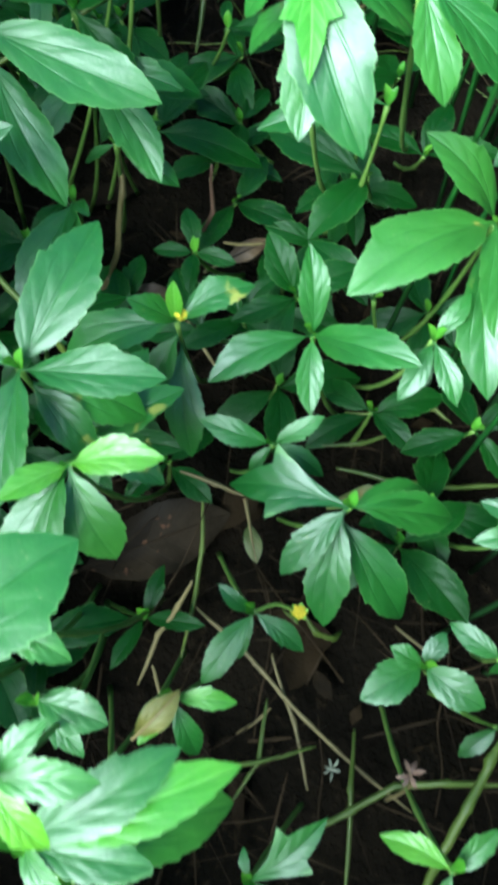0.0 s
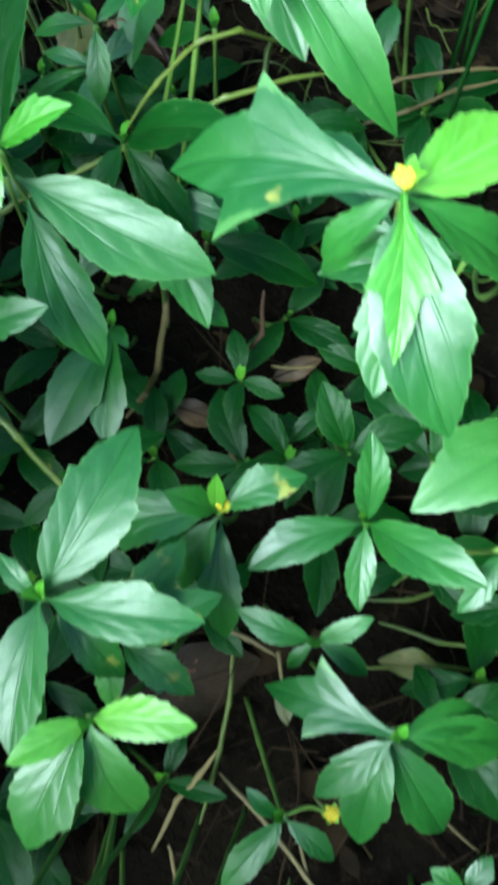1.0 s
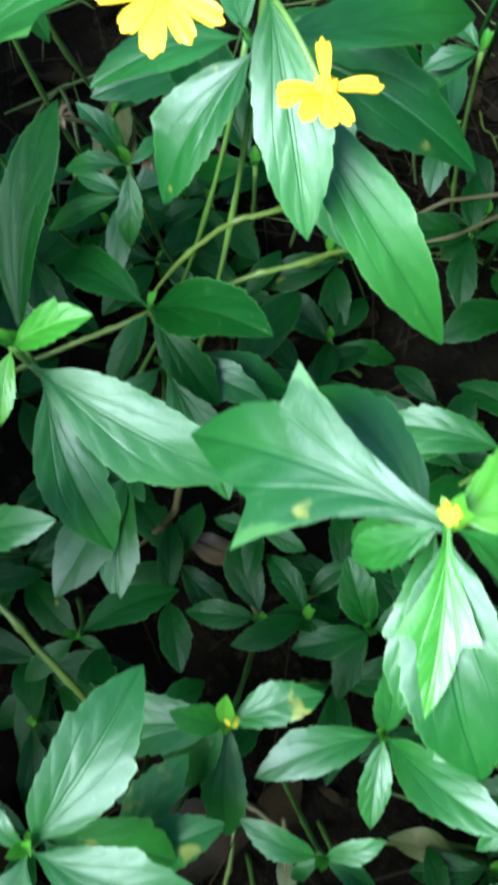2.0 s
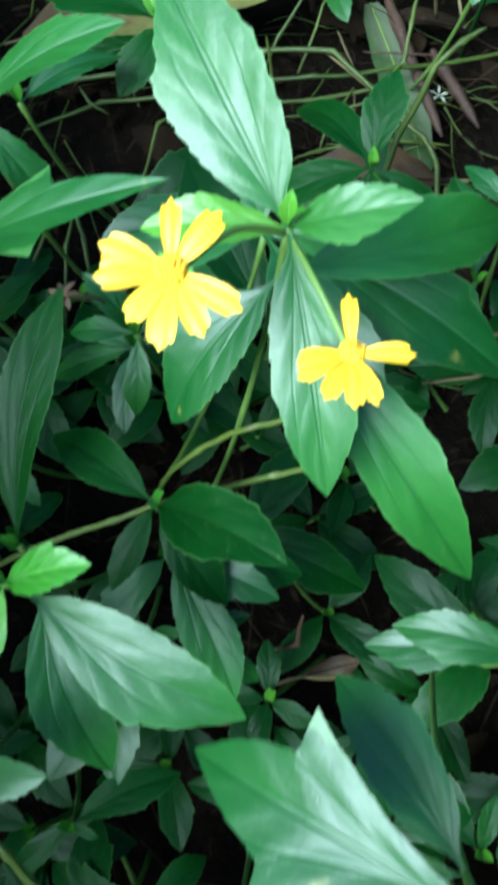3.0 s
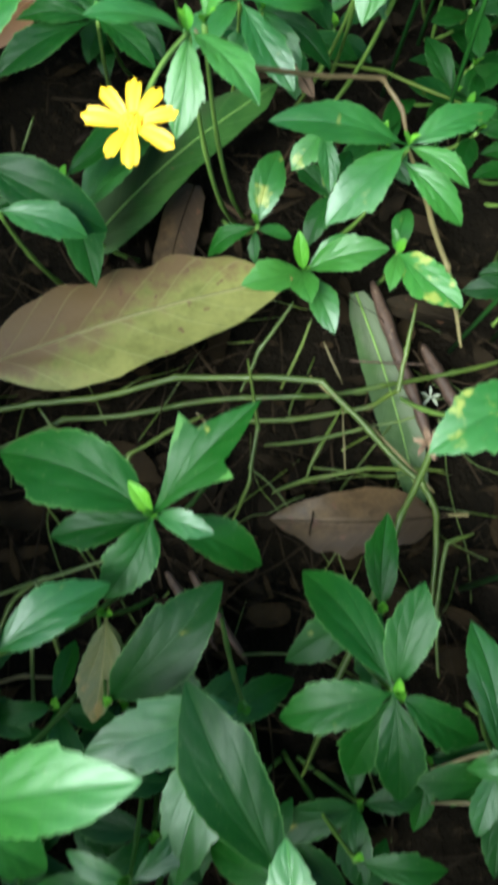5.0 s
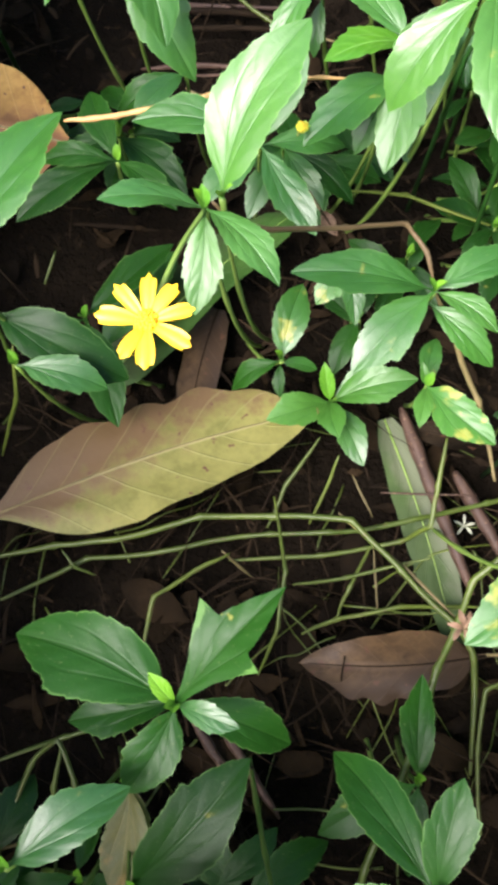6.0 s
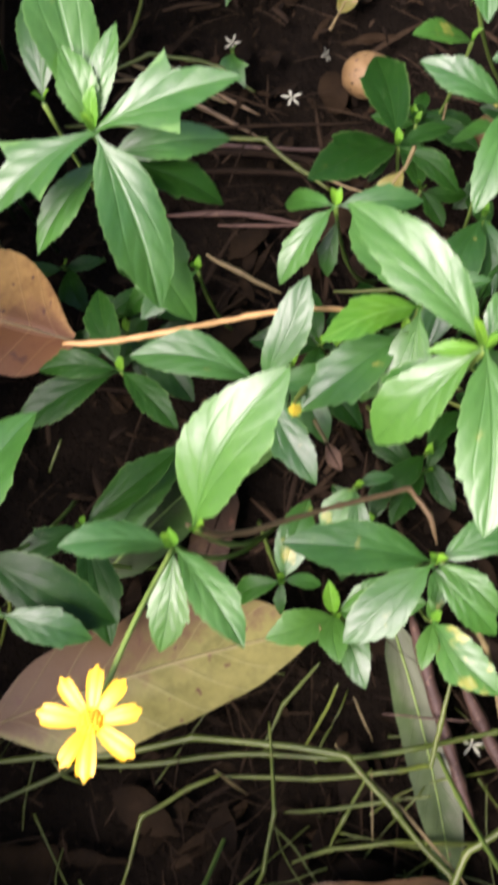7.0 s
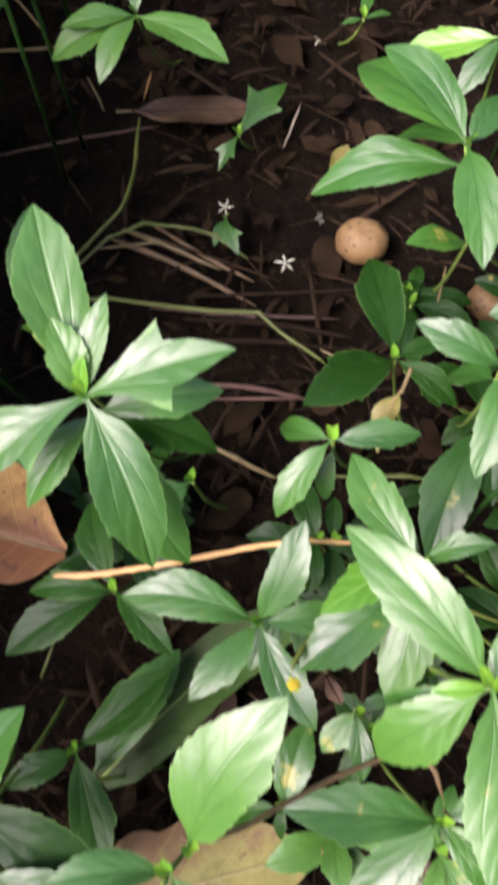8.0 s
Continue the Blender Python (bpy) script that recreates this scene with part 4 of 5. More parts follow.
strand("twig", 1.2, "litter", [(-0.255, 1.110, 0.012), (-0.208, 1.099, 0.012), (-0.145, 1.084, 0.010)])
strand("twig", 1.3, "litter", [(-0.210, 1.061, 0.012), (-0.151, 1.071, 0.014), (-0.088, 1.086, 0.010)])
strand("twig", 1.4, "straw", [(-0.283, 1.093, 0.010), (-0.231, 1.106, 0.012)])
strand("twig", 1.6, "dark", [(-0.177, 0.985, 0.010), (-0.117, 0.994, 0.010)])
strand("twig", 0.6, "pale", [(-0.160, 1.196, 0.020), (-0.152, 1.232, 0.030)])
strand("runner", 1.1, "straw", [(-0.399, 1.311, 0.030), (-0.361, 1.272, 0.030)])
strand("runner", 1.0, "straw", [(-0.324, 1.244, 0.020), (-0.305, 1.217, 0.015)])
strand("twig", 1.0, "gold", [(-0.265, 1.200, 0.050), (-0.255, 1.198, 0.080)])
strand("runner", 1.4, "straw", [(-0.064, 0.300, 0.120), (-0.064, 0.291, 0.100), (-0.069, 0.280, 0.070), (-0.078, 0.279, 0.040), (-0.091, 0.272, 0.020)])
strand("runner", 1.0, "dark", [(-0.019, 0.309, 0.100), (-0.019, 0.302, 0.070), (-0.032, 0.304, 0.030)])
strand("runner", 1.0, "straw", [(-0.035, 0.160, 0.050), (-0.017, 0.155, 0.045), (-0.003, 0.147, 0.050)])
strand("runner", 1.1, "green", [(0.046, 0.169, 0.030), (0.075, 0.161, 0.030), (0.106, 0.158, 0.030), (0.144, 0.159, 0.030)])
strand("runner", 1.1, "green", [(0.040, 0.147, 0.030), (0.069, 0.151, 0.030), (0.092, 0.150, 0.025)])
strand("runner", 1.1, "green", [(0.066, 0.149, 0.025), (0.099, 0.144, 0.020), (0.128, 0.138, 0.020)])
strand("runner", 1.0, "green", [(-0.024, 0.154, 0.030), (-0.024, 0.126, 0.025), (-0.027, 0.105, 0.020), (-0.034, 0.072, 0.020)])
strand("runner", 1.0, "straw", [(-0.027, 0.104, 0.050), (-0.035, 0.093, 0.040), (-0.045, 0.082, 0.030), (-0.055, 0.059, 0.020)])
strand("runner", 1.1, "green", [(0.026, 0.085, 0.060), (0.031, 0.078, 0.055), (0.040, 0.076, 0.050), (0.044, 0.081, 0.045)])
strand("runner", 0.8, "green", [(0.016, 0.088, 0.060), (0.023, 0.081, 0.060)])
strand("twig", 1.3, "straw", [(-0.026, 0.095, 0.030), (-0.000, 0.071, 0.028), (0.022, 0.047, 0.025), (0.048, 0.023, 0.020), (0.077, 0.000, 0.018)])
strand("runner", 1.3, "green", [(0.026, -0.009, 0.050), (0.045, 0.001, 0.050), (0.064, 0.011, 0.055), (0.086, 0.012, 0.060), (0.113, 0.011, 0.060)])
strand("runner", 1.6, "green", [(0.099, 0.030, 0.120), (0.091, 0.018, 0.120), (0.081, 0.002, 0.120), (0.071, -0.016, 0.110), (0.064, -0.032, 0.100)])
strand("runner", 1.1, "green", [(0.051, 0.038, 0.020), (0.047, 0.010, 0.030), (0.043, -0.038, 0.020)])
strand("runner", 1.0, "green", [(0.009, 0.052, 0.020), (0.005, 0.023, 0.020), (-0.008, 0.005, 0.020)])
strand("runner", 1.0, "green", [(-0.051, 0.005, 0.020), (-0.011, 0.020, 0.025), (0.032, 0.030, 0.020)])
strand("runner", 0.9, "straw", [(0.011, 0.072, 0.030), (0.022, 0.041, 0.020), (0.028, 0.010, 0.015)])
strand("runner", 0.9, "straw", [(0.072, 0.086, 0.030), (0.093, 0.069, 0.030)])
strand("runner", 0.9, "green", [(0.052, 0.201, 0.030), (0.079, 0.200, 0.030), (0.101, 0.203, 0.030), (0.109, 0.195, 0.030)])
strand("runner", 1.0, "green", [(0.038, 0.178, 0.040), (0.059, 0.179, 0.040), (0.074, 0.184, 0.040)])
strand("runner", 0.8, "straw", [(-0.006, 0.036, 0.015), (0.011, 0.048, 0.020)])
strand("runner", 1.0, "straw", [(-0.045, 0.064, 0.050), (-0.041, 0.047, 0.040)])
strand("runner", 0.9, "green", [(-0.146, 0.294, 0.155), (-0.124, 0.304, 0.165), (-0.106, 0.313, 0.170), (-0.092, 0.318, 0.175), (-0.075, 0.326, 0.180), (-0.054, 0.331, 0.190), (-0.037, 0.335, 0.200), (-0.021, 0.342, 0.200), (0.004, 0.358, 0.190)])
strand("runner", 0.8, "green", [(-0.077, 0.333, 0.180), (-0.063, 0.340, 0.200), (-0.046, 0.343, 0.220), (-0.032, 0.349, 0.220), (-0.017, 0.363, 0.200)])
strand("runner", 0.9, "straw", [(-0.052, 0.661, 0.050), (-0.014, 0.636, 0.045), (0.023, 0.606, 0.040)])
strand("runner", 1.0, "straw", [(-0.040, 0.274, 0.030), (-0.032, 0.251, 0.030), (-0.018, 0.232, 0.020)])
strand("runner", 0.9, "straw", [(0.009, 0.295, 0.050), (-0.014, 0.289, 0.060)])
strand("runner", 1.2, "green", [(-0.118, 0.216, 0.170), (-0.105, 0.206, 0.165), (-0.087, 0.191, 0.150), (-0.072, 0.176, 0.120)])
strand("runner", 1.0, "straw", [(0.027, 0.448, 0.050), (0.053, 0.451, 0.060), (0.082, 0.476, 0.050), (0.113, 0.487, 0.050)])
strand("runner", 1.0, "straw", [(0.026, 0.463, 0.050), (0.048, 0.473, 0.060), (0.085, 0.482, 0.060), (0.113, 0.493, 0.050)])
strand("runner", 0.9, "green", [(-0.087, 0.666, 0.050), (-0.077, 0.623, 0.060), (-0.078, 0.596, 0.050), (-0.085, 0.574, 0.030)])
strand("runner", 0.9, "green", [(0.001, 0.645, 0.040), (-0.043, 0.631, 0.030), (-0.072, 0.624, 0.030)])
strand("twig", 3.2, "dark", [(-0.117, 0.549, 0.016), (-0.101, 0.531, 0.014), (-0.083, 0.511, 0.010)])
strand("twig", 2.4, "straw", [(-0.268, 1.113, 0.010), (-0.230, 1.101, 0.012), (-0.190, 1.088, 0.010)])
strand("twig", 1.8, "redbrown", [(-0.252, 1.124, 0.008), (-0.200, 1.096, 0.010), (-0.165, 1.083, 0.008)])
strand("twig", 2.6, "redbrown", [(-0.276, 1.106, 0.006), (-0.225, 1.090, 0.008), (-0.160, 1.064, 0.006)])
strand("twig", 2.2, "dark", [(-0.235, 1.052, 0.006), (-0.170, 1.054, 0.008), (-0.100, 1.062, 0.006)])
strand("twig", 2.8, "litter", [(-0.210, 1.046, 0.006), (-0.150, 1.050, 0.008), (-0.088, 1.048, 0.006)])
strand("twig", 2.4, "litter", [(-0.200, 1.030, 0.006), (-0.140, 1.036, 0.008), (-0.092, 1.038, 0.006)])
strand("twig", 2.4, "dark", [(-0.215, 0.990, 0.006), (-0.160, 0.998, 0.008), (-0.105, 0.995, 0.006)])
strand("twig", 3.4, "dark", [(-0.104, 0.552, 0.010), (-0.088, 0.532, 0.010), (-0.066, 0.506, 0.008)])
strand("twig", 2.0, "litter", [(-0.148, 1.305, 0.010), (-0.108, 1.274, 0.010), (-0.080, 1.254, 0.010)])


def fallen_leaf(base, tip, ratio, look_of, label, roll=0.0, kind="o", wavy=0.05, bow=0.03, fold=0.10, stalk_end=True, scallop=0.0):
    base, tip = Vector(base), Vector(tip)
    size = (tip - base).length
    vv, ff, uv = blade(size, ratio, kind, random.Random(int(1000 * size)), rows=48, cols=13, bow=bow, fold=fold, teeth=5, tooth=0.012, wavy=wavy, scallop=scallop)
    root = new("fallen_leaf")
    root.location = base
    part("blade", mesh_of("blade", vv, ff, M[look_of], uv), root, "", Matrix.Translation(-base) @ leaf_frame(base, tip, roll))
    rib = [Vector(vv[r * 13 + 6]) + Vector((0, 0, 0.0002)) for r in range(0, 47, 2)]
    v, f = tube(rib, [0.0007 - 0.0005 * i / len(rib) for i in range(len(rib))], 6)
    part("midrib", mesh_of("midrib", v, f, M["straw" if look_of in ("olive", "tan", "yellowed") else "litter" if look_of in ("brown", "umber", "dry") else "stem"]), root, "raised midrib", Matrix.Translation(-base) @ leaf_frame(base, tip, roll))
    if stalk_end:
        way = (base - tip).normalized()
        line = smooth_line([Vector((0, 0, 0.0004)) - way * size * 0.04, Vector((0, 0, 0.0005)), way * 0.012])
        v, f = tube(line, [0.0006 + 0.0006 * i / len(line) for i in range(len(line))])
        part("leaf_stalk", mesh_of("leaf_stalk", v, f, M["straw"]), root)
    return tagged(root, label, "leaf")


fallen_leaf((-0.231, 0.637, 0.056), (-0.068, 0.719, 0.052), 0.355, "olive", "large wavy olive-brown fallen leaf resting on runners", 0, "oblong", 0.03, 0.01, 0.06, scallop=-0.07)
fallen_leaf((0.036, 0.600, 0.020), (-0.064, 0.584, 0.024), 0.42, "brown", "curled brown fallen leaf lying on dark soil", -14, "b", 0.08, 0.06, 0.5, scallop=0.10)
fallen_leaf((-0.027, 0.731, 0.022), (0.022, 0.598, 0.014), 0.175, "blade", "pale green fallen blade leaning on brown stalks", 0, "strip", 0.01, 0.01, 0.1, False)
fallen_leaf((0.046, 0.724, 0.014), (-0.012, 0.728, 0.018), 0.46, "umber", "dark brown decayed leaf under green shoot", 8, "b", 0.05, 0.04, 0.2, False)
fallen_leaf((-0.223, 0.840, 0.105), (-0.347, 0.845, 0.121), 0.56, "tan", "curled tan dead leaf caught among shoots", -30, "oblong", 0.03, 0.02, -0.9, False, scallop=0.03)
fallen_leaf((-0.285, 1.222, 0.012), (-0.188, 1.238, 0.012), 0.40, "brown", "brown fallen leaf lying flat on soil", 0, "o", 0.04, 0.02, 0.1)
fallen_leaf((-0.015, 0.292, 0.035), (0.012, 0.303, 0.042), 0.42, "brown", "small orange-brown dead leaf among stems", 20, "o")
fallen_leaf((-0.070, 0.278, 0.030), (-0.033, 0.268, 0.030), 0.45, "brown", "small brown dead leaf among stems", 0, "o")
fallen_leaf((-0.090, 0.118, 0.012), (-0.010, 0.150, 0.012), 0.50, "umber", "broad grey-brown dead leaf under shoots", 5, "b")
fallen_leaf((-0.195, 0.735, 0.020), (-0.090, 0.845, 0.060), 0.24, "blade_dark", "long dark green fallen blade behind dead leaf", 0, "strip", 0.01, 0.02, 0.1, False)
fallen_leaf((-0.135, 0.800, 0.008), (-0.142, 0.715, 0.010), 0.30, "brown", "narrow brown dead leaf on dark soil", 0, "strip", 0.03, 0.03, 0.2, False)
fallen_leaf((-0.122, 1.178, 0.012), (-0.112, 1.205, 0.02), 0.6, "yellowed", "small yellow-brown dead leaf on soil", 20, "o")

fallen_leaf((-0.062, 0.925, 0.175), (-0.070, 0.893, 0.170), 0.45, "yellowed", "withered yellow leaf with brown rot hanging on shoot", 35, "o", 0.08, 0.1, 0.3)
fallen_leaf((-0.080, 0.795, 0.130), (-0.070, 0.782, 0.128), 0.5, "dry", "shrivelled pinkish-brown leaf among green shoots", 30, "o", 0.1, 0.15, 0.4)
fallen_leaf((0.082, 0.145, 0.035), (0.045, 0.150, 0.036), 0.42, "yellowed", "yellowed fallen leaf with brown blotches on runner", 10, "o", 0.06, 0.05, 0.2)
fallen_leaf((-0.041, 0.024, 0.150), (-0.024, 0.040, 0.158), 0.45, "yellowed", "curled pale yellow leaf with brown edge on shoot", 25, "o", 0.10, 0.15, 0.4, False)
fallen_leaf((0.000, 0.140, 0.03), (0.004, 0.118, 0.028), 0.45, "yellowed", "small yellow-green dead leaf among stems", 0, "o")


def dry_head(foot, top, size, look_of, label):
    """A spent flower head: a star of dry bracts on a thin stalk."""
    foot, top = Vector(foot), Vector(top)
    root = new("spent_flower_head")
    root.location = foot
    stalk(root, [foot, foot.lerp(top, 0.5) + Vector((0.004, 0, 0.006)), top], 0.0008, "straw", "dry_stalk")
    for k in range(6):
        a = k * math.pi / 3 + rnd.uniform(-0.2, 0.2)
        tip = top + Vector((math.cos(a), math.sin(a), rnd.uniform(-0.1, 0.6))) * size
        vv, ff, uv = blade((tip - top).length, 0.38, "o", rnd, rows=10, cols=5, bow=0.15, fold=0.3, tooth=0.0)
        part("bract", mesh_of("bract", vv, ff, M[look_of], uv), root, "", Matrix.Translation(-foot) @ leaf_frame(top, tip, rnd.uniform(-20, 20)))
    return tagged(root, label, "seed head")


dry_head((-0.110, 0.402, 0.170), (-0.119, 0.388, 0.206), 0.006, "dry", "dry tan star-shaped flower head on thin stalk")
dry_head((-0.098, 0.405, 0.160), (-0.091, 0.399, 0.170), 0.006, "dry", "shrivelled brown flower head between green leaves")
dry_head((0.060, 0.005, 0.05), (0.063, 0.014, 0.105), 0.006, "dark", "frayed reddish-brown dead flower head on stalk")
dry_head((0.005, 0.592, 0.15), (-0.016, 0.576, 0.196), 0.0065, "dry", "crisp pinkish-brown dead leaf end on torn leaf")


def white_blossom(x, y, z, size, tilt, turn):
    """A tiny fallen white flower with five narrow petals."""
    root = new("white_blossom")
    root.matrix_basis = pose(x, y, z, tilt, tilt * 0.5, turn)
    for k in range(5):
        vv, ff, uv = blade(size * 1.3, 0.26, "o", rnd, rows=8, cols=5, bow=0.12, fold=0.2, tooth=0.0)
        part("petal", mesh_of("petal", vv, ff, M["white"], uv), root, "", pose(0, 0, 0, 8, 0, 72 * k + rnd.uniform(-12, 12)))
    v, f = tube([Vector((0, 0, -0.004)), Vector((0, 0, 0)), Vector((0, 0, 0.001))], [0.0005, 0.0008, 0.0004], 6)
    part("tube", mesh_of("tube", v, f, M["white"]), root)
    return tagged(root, "tiny white five-petalled blossom fallen on soil", "flower", "fallen white blossoms")


for spot in ((0.025, 0.676, 0.006, 0.0055, 10, 0), (-0.145, 1.103, 0.006, 0.0065, 8, 20), (-0.126, 1.144, 0.008, 0.005, 50, 70),
             (-0.196, 1.142, 0.012, 0.0055, 60, 10), (-0.149, 1.306, 0.02, 0.006, 55, 130), (0.040, 0.020, 0.008, 0.0048, 35, 40),
             (-0.075, 0.494, 0.006, 0.0045, 45, 80)):
    white_blossom(*spot)


def nut(x, y, z, radius, label):
    root = new("fallen_nut")
    root.location = (x, y, z)
    verts, faces, n, w = [], [], 18, 26
    for i in range(n + 1):
        a = math.pi * i / n
        for k in range(w):
            b = 2 * math.pi * k / w
            d = Vector((math.sin(a) * math.cos(b), math.sin(a) * math.sin(b), math.cos(a)))
            r = radius * (1 + 0.05 * noise.noise(d * 2.3) + 0.012 * noise.noise(d * 9))
            verts.append((d.x * r * 1.08, d.y * r * 0.95, d.z * r * 0.9 - 0.12 * r * math.exp(-(a / 0.35) ** 2)))
    for i in range(n):
        faces += [(i * w + k, i * w + (k + 1) % w, (i + 1) * w + (k + 1) % w, (i + 1) * w + k) for k in range(w)]
    part("shell", mesh_of("shell", verts, faces, M["nut"]), root)
    own = random.Random(3)
    for k in range(11):
        i, j = own.randint(2, 9), own.randrange(w)
        p = Vector(verts[i * w + j]) * 0.99
        along = Vector((own.uniform(-1, 1), own.uniform(-1, 1), 0)).normalized().cross(p.normalized()).normalized() * own.uniform(0.0004, 0.0013)
        v, f = tube([p - along, p, p + along], [0.0003, own.uniform(0.0005, 0.0008), 0.0003], 6)
        part("speck", mesh_of("speck", v, f, M["litter"]), root, "dark speck" if k == 0 else "")
    v, f = tube([Vector((-radius * 0.5, 0, radius * 0.7)), Vector((-radius * 0.56, 0, radius * 0.8))], [0.0013, 0.0009], 7)
    part("stem_scar", mesh_of("stem_scar", v, f, M["dark"]), root, "dark stem scar")
    return tagged(root, label, "nut")


nut(-0.092, 1.124, 0.014, 0.0180, "round tan nut with dark specks on soil")
nut(0.002, 1.087, 0.013, 0.015, "brown nut half hidden under leaves")


# ---- uncountable litter and the shading bed added round the view ----
def middle(y):
    """The line along which the bed is walked."""
    return -0.12 * y - 0.05 * max(0.0, y - 0.6)


def litter(count):
    verts, faces = [], []
    r = random.Random(5)
    for i in range(count):
        y = r.uniform(-0.15, 1.5)
        c = Vector((r.gauss(-0.09, 0.17), y, 0.002 + 0.008 * r.random()))
        a, length, w = r.uniform(0, math.pi), r.choice((0.012, 0.02, 0.03, 0.05)) * r.uniform(0.6, 1.4), r.choice((0.0004, 0.0005, 0.0008, 0.0018 if y > 0.7 else 0.0006)) * r.uniform(0.7, 1.3)
        way, lift = Vector((math.cos(a), math.sin(a), r.uniform(-0.15, 0.15))), r.uniform(0, 0.004)
        line = [c + way * length * (t - 0.5) + Vector((0, 0, lift * math.sin(t * 3))) for t in (0, 0.33, 0.67, 1)]
        side = way.cross(Vector((0, 0, 1))).normalized() * w
        k = len(verts)
        for j, q in enumerate(line):
            e = (0.6, 1, 1, 0.3)[j]
            verts += [q - side * e, q + Vector((0, 0, w * 0.6)), q + side * e]
        for j in range(3):
            b = k + 3 * j
            faces += [(b, b + 1, b + 4, b + 3), (b + 1, b + 2, b + 5, b + 4)]
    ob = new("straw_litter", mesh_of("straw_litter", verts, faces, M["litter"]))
    tagged(ob, "brown straw and leaf crumbs scattered over soil", "litter", kind="stuff")


litter(1500)


def mulch(count):
    """Torn, curled pieces of dead leaves and bark, joined into one mass."""
    r = random.Random(17)
    verts, faces, uvs = [], [], []
    for i in range(count):
        y = r.uniform(0.5, 1.5) if i % 9 else r.uniform(-0.12, 0.5)
        base = Vector((middle(y) + r.gauss(0, 0.13), y, r.uniform(0.0, 0.009)))
        size, turn = r.choice((0.008, 0.012, 0.02, 0.035)) * r.uniform(0.7, 1.3), r.uniform(0, 2 * math.pi)
        tip = base + Vector((math.cos(turn), math.sin(turn), r.uniform(-0.12, 0.16))) * size
        vv, ff, uv = blade(size, r.choice((0.12, 0.2, 0.35, 0.55)), r.choice(("o", "b", "strip")), r, rows=9, cols=5, bow=r.uniform(-0.05, 0.14), fold=r.uniform(-0.3, 0.4), tooth=0.02, wavy=0.09)
        m = np.array(leaf_frame(base, tip, r.uniform(-30, 30)))
        k = len(verts)
        verts += [tuple(q) for q in vv @ m[:3, :3].T + m[:3, 3]]
        faces += [tuple(i + k for i in f) for f in ff]
        uvs += [tuple(q) for q in uv]
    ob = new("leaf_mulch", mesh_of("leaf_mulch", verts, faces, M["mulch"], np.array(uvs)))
    tagged(ob, "torn dark brown leaf pieces covering damp soil", "litter", kind="stuff")


mulch(1100)


def tangle(name, label, count, place, seed, material):
    """Thin bent stems lying across one another, joined into one mass."""
    r = random.Random(seed)
    verts, faces = [], []
    for i in range(count):
        x, y = place(r)
        turn, length = r.uniform(0, 2 * math.pi), r.uniform(0.04, 0.11)
        q, points = Vector((x, y, r.uniform(0.001, 0.02))), []
        for k in range(5):
            points.append(q)
            turn += r.gauss(0, 0.17)
            q = q + Vector((math.cos(turn), math.sin(turn), 0)) * length / 4
            q.z = max(0.003, q.z + r.gauss(0, 0.006)) if k < 3 else 0.001
        line = smooth_line(points, 4)
        size = r.uniform(0.0003, 0.0008)
        v, f = tube(line, [size * (1.2 if j % 6 == 0 else 1.0) * (1 - 0.5 * j / len(line)) for j in range(len(line))], 5)
        n = len(verts)
        verts += [tuple(p) for p in v]
        faces += [tuple(j + n for j in p) for p in f]
    ob = new(name, mesh_of(name, verts, faces, M[material]))
    return tagged(ob, label, "stems", kind="stuff")


def mid_floor(r):
    return r.uniform(-0.26, 0.14), r.uniform(0.46, 0.74)


def near_floor(r):
    return r.uniform(-0.08, 0.14), r.uniform(-0.08, 0.16)


tangle("stem_tangle", "thin green and brown creeping stems tangled over soil", 60, mid_floor, 11, "green")
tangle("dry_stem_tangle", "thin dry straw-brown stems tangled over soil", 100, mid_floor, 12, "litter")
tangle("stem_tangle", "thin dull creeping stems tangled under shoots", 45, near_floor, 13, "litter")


def thicket(name, label, count, place, seed, rows=12, cols=5, lo=0.03, hi=0.065):
    """Pairs of leaves on short stems, joined into one mass."""
    r = random.Random(seed)
    verts, faces, uvs = [], [], []
    done = 0
    while done < count:
        spot = place(r)
        if spot is None:
            continue
        done += 1
        c, turn = Vector(spot), r.uniform(0, 2 * math.pi)
        lean = Vector((r.uniform(-0.04, 0.04), r.uniform(-0.04, 0.04), -c.z))
        sv, sf = tube([c + lean, c + lean * 0.6 + Vector((r.uniform(-0.008, 0.008), r.uniform(-0.008, 0.008), 0.01)), c + lean * 0.25 + Vector((0, 0, -0.01)), c], [0.0016, 0.0014, 0.0012, 0.001], 5)
        k = len(verts)
        verts += [tuple(q) for q in sv]
        uvs += [(0.5, 0.5)] * len(sv)
        faces += [tuple(i + k for i in f) for f in sf]
        for j in range(4):
            a, rise = turn + j * math.pi / 2 + r.uniform(-0.3, 0.3), r.uniform(-0.35, 0.25)
            size = r.uniform(lo, hi) * (1 if j % 2 else 0.8)
            base = c - Vector((0, 0, 0.012 * (j % 2)))
            tip = base + Vector((math.cos(a) * math.cos(rise), math.sin(a) * math.cos(rise), math.sin(rise))) * size
            vv, ff, uv = blade(size, r.uniform(0.4, 0.55), r.choice("oob"), r, rows=rows, cols=cols, teeth=5)
            m = np.array(leaf_frame(base, tip, r.uniform(-20, 20)))
            k = len(verts)
            verts += [tuple(q) for q in vv @ m[:3, :3].T + m[:3, 3]]
            faces += [tuple(i + k for i in f) for f in ff]
            uvs += [tuple(q) for q in uv]
    ob = new(name, mesh_of(name, verts, faces, M["leaf"], np.array(uvs)))
    return tagged(ob, label, "plants", kind="stuff")


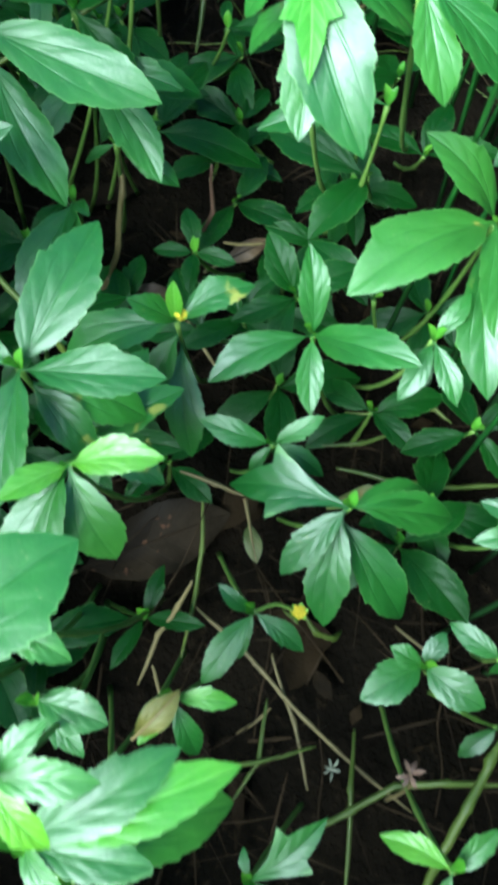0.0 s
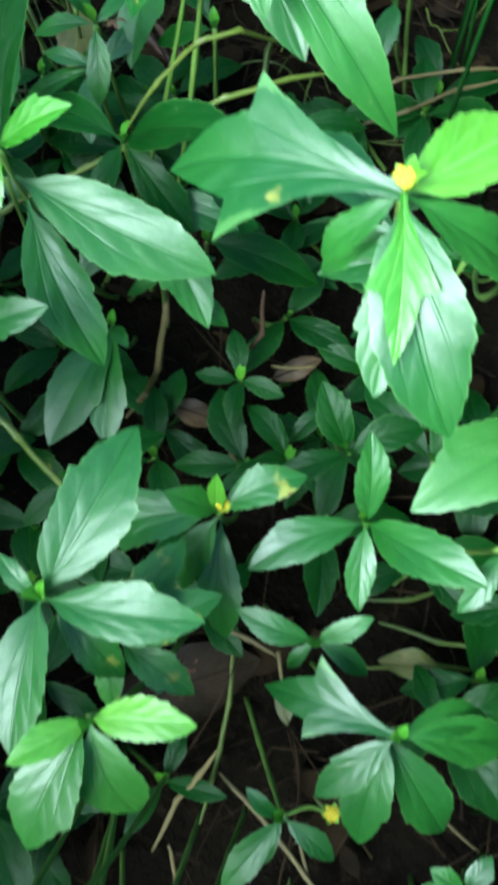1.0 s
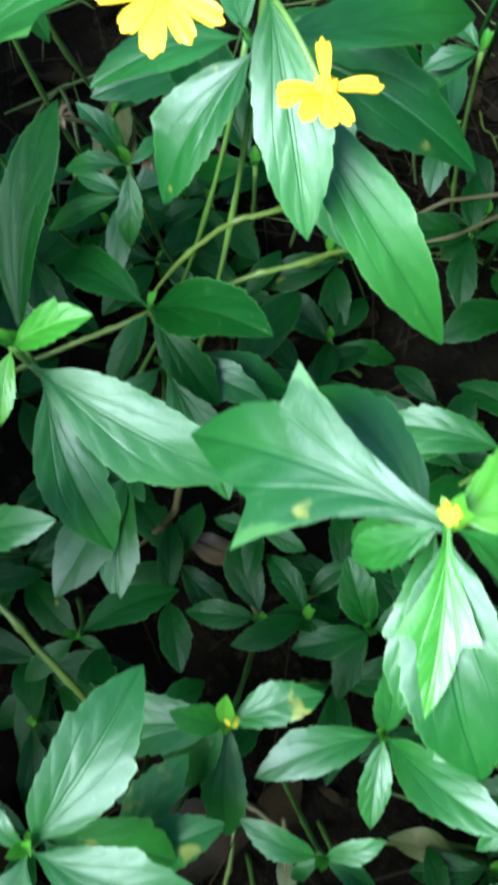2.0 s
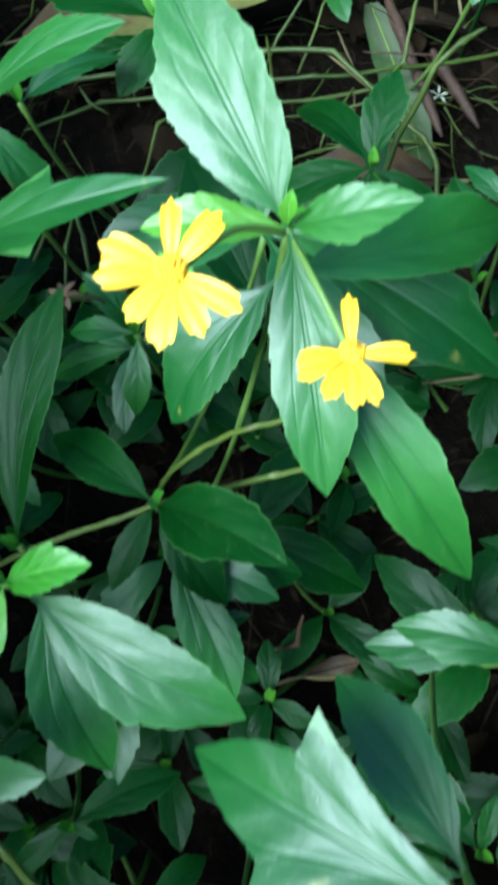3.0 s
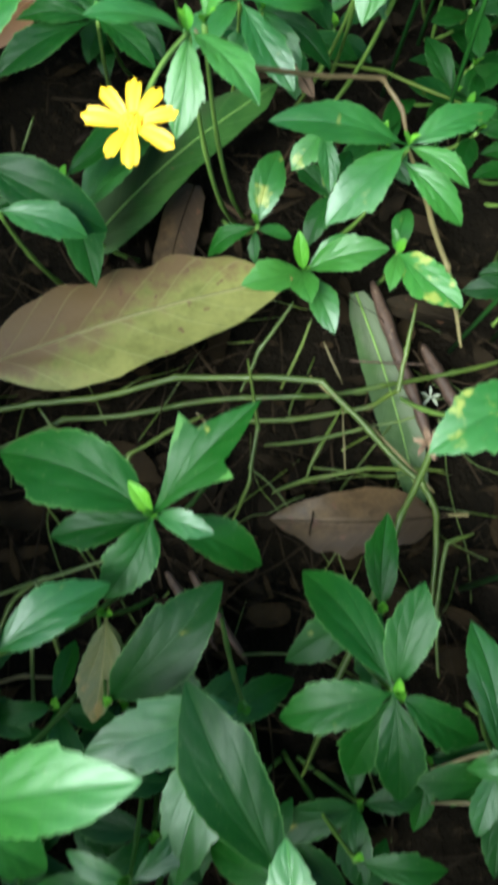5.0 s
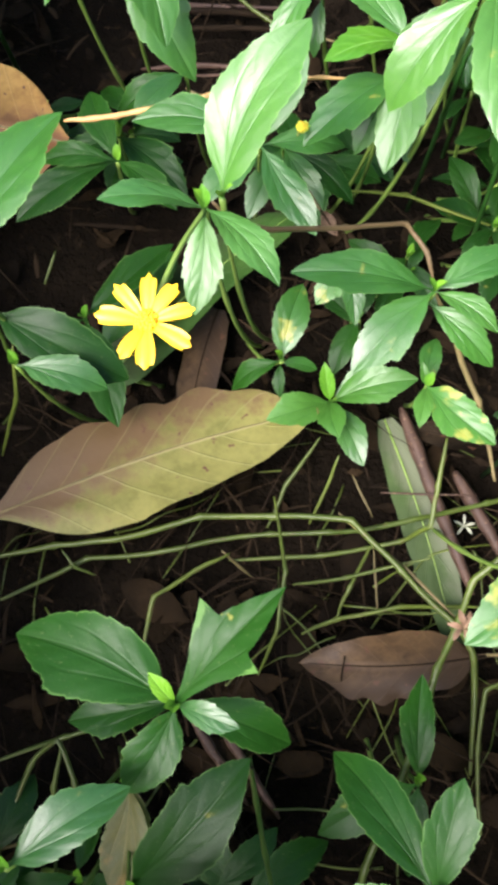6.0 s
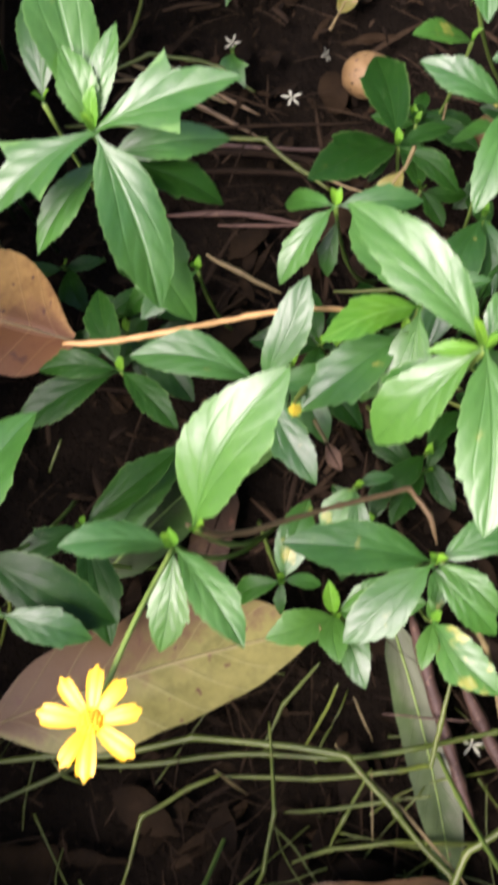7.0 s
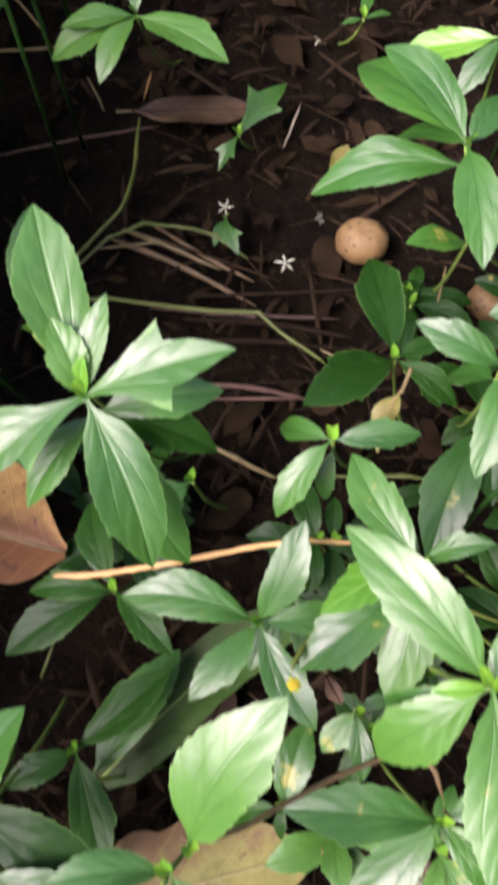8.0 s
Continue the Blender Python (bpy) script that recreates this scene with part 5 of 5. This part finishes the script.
def under(r):
    y = r.uniform(0.05, 0.5)
    x = middle(y) + r.uniform(-0.15, 0.15)
    if y < 0.12 and x > -0.06:
        return None
    return (x, y, r.uniform(0.025, 0.06))


def under_far(r):
    y = r.uniform(0.72, 1.15)
    x = middle(y) + r.uniform(-0.22, 0.2)
    if y > 0.93 and x < middle(y) + 0.07 or y < 0.87 and x < -0.06:
        return None
    return (x, y, r.uniform(0.03, 0.07))


def outside(r):
    y, z = r.uniform(-0.7, 2.1), r.uniform(0.12, 0.40)
    # taller behind the start, out of view, to shade the near ground
    z += 0.12 * max(0.0, min(1.0, (-0.14 - y) / 0.04))
    x = middle(y) + r.uniform(-0.9, 0.9)
    far = math.hypot((x - middle(y)) / 0.85, (y - 0.7) / 1.35)
    if far > 0.85 + 0.22 * noise.noise(Vector((x * 3, y * 3, 2))) + 0.08 * r.random():
        return None
    # the added bed stands back on the left to let sun in
    open_side = 0.12 * math.exp(-((y - 0.66) / 0.22) ** 2) + 0.05 * math.exp(-((y + 0.05) / 0.13) ** 2) if x < middle(y) else 0.0
    if -0.14 < y < 1.45 and abs(x - middle(y)) < 0.080 + open_side + 0.06 * max(0.0, y - 0.8) + 0.23 * (0.55 - z):
        return None
    return (x, y, z)


# random low shoots, all in the green darkened to stand for shade
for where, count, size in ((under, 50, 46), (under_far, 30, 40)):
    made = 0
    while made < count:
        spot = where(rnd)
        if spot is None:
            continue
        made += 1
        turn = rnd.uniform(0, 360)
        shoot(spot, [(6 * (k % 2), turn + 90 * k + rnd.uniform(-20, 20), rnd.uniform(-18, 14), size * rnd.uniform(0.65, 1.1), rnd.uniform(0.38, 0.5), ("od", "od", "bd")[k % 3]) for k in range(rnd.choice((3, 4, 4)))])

# gap-filling low shoots, their shade likewise put into the leaf colour
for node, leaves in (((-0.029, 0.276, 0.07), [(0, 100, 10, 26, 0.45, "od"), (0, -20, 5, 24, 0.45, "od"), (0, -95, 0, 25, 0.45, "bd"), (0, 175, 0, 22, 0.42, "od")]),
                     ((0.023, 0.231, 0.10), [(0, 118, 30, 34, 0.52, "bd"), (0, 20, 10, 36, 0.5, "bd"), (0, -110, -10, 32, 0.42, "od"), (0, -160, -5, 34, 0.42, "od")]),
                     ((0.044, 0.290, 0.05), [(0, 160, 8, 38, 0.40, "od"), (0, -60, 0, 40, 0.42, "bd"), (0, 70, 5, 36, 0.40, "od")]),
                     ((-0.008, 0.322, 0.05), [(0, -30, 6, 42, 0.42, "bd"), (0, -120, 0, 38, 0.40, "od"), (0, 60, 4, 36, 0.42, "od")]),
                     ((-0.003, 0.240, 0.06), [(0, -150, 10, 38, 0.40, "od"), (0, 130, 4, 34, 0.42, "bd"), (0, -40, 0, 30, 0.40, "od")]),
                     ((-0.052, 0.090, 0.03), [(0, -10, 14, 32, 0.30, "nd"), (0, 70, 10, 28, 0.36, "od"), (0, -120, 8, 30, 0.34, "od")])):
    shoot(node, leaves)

# mostly unseen plants, added to keep light off the low leaves
thicket("groundcover_bed", "dense green groundcover added around the shoots, mostly unseen, to shade them", 2600, outside, 5)


# ---- unseen ring round the bed ----
def sky_block_ring():
    """A hedge-like ring, added out of view to block low sky and darken reflections."""
    around, up = 220, 26
    verts = []
    for i in range(around):
        a = 2 * math.pi * i / around
        for k in range(up + 1):
            h, d = k / up * 1.7, Vector((math.cos(a), math.sin(a), k / up))
            r = 1.7 + 0.16 * noise.noise(d * 7) + 0.10 * noise.noise(d * 21) + (0.35 * (k / up) ** 6)
            verts.append((math.cos(a) * r * 1.25 - 0.1, math.sin(a) * r * 1.5 + 0.65, h - 0.02 + 0.05 * noise.noise(d * 13)))
        for k in range(up + 1):
            h = (1 - k / up) * 1.7
            r = 2.7
            verts.append((math.cos(a) * r * 1.25 - 0.1, math.sin(a) * r * 1.5 + 0.65, h - 0.02))
    w = 2 * (up + 1)
    faces = [(i * w + k, ((i + 1) % around) * w + k, ((i + 1) % around) * w + k + 1, i * w + k + 1) for i in range(around) for k in range(w - 1)]
    ob = new("hedge", mesh_of("hedge", verts, faces, M["hedge"]))
    tagged(ob, "unseen hedge-like ring added to block the low sky", "hedge", kind="structure")


sky_block_ring()
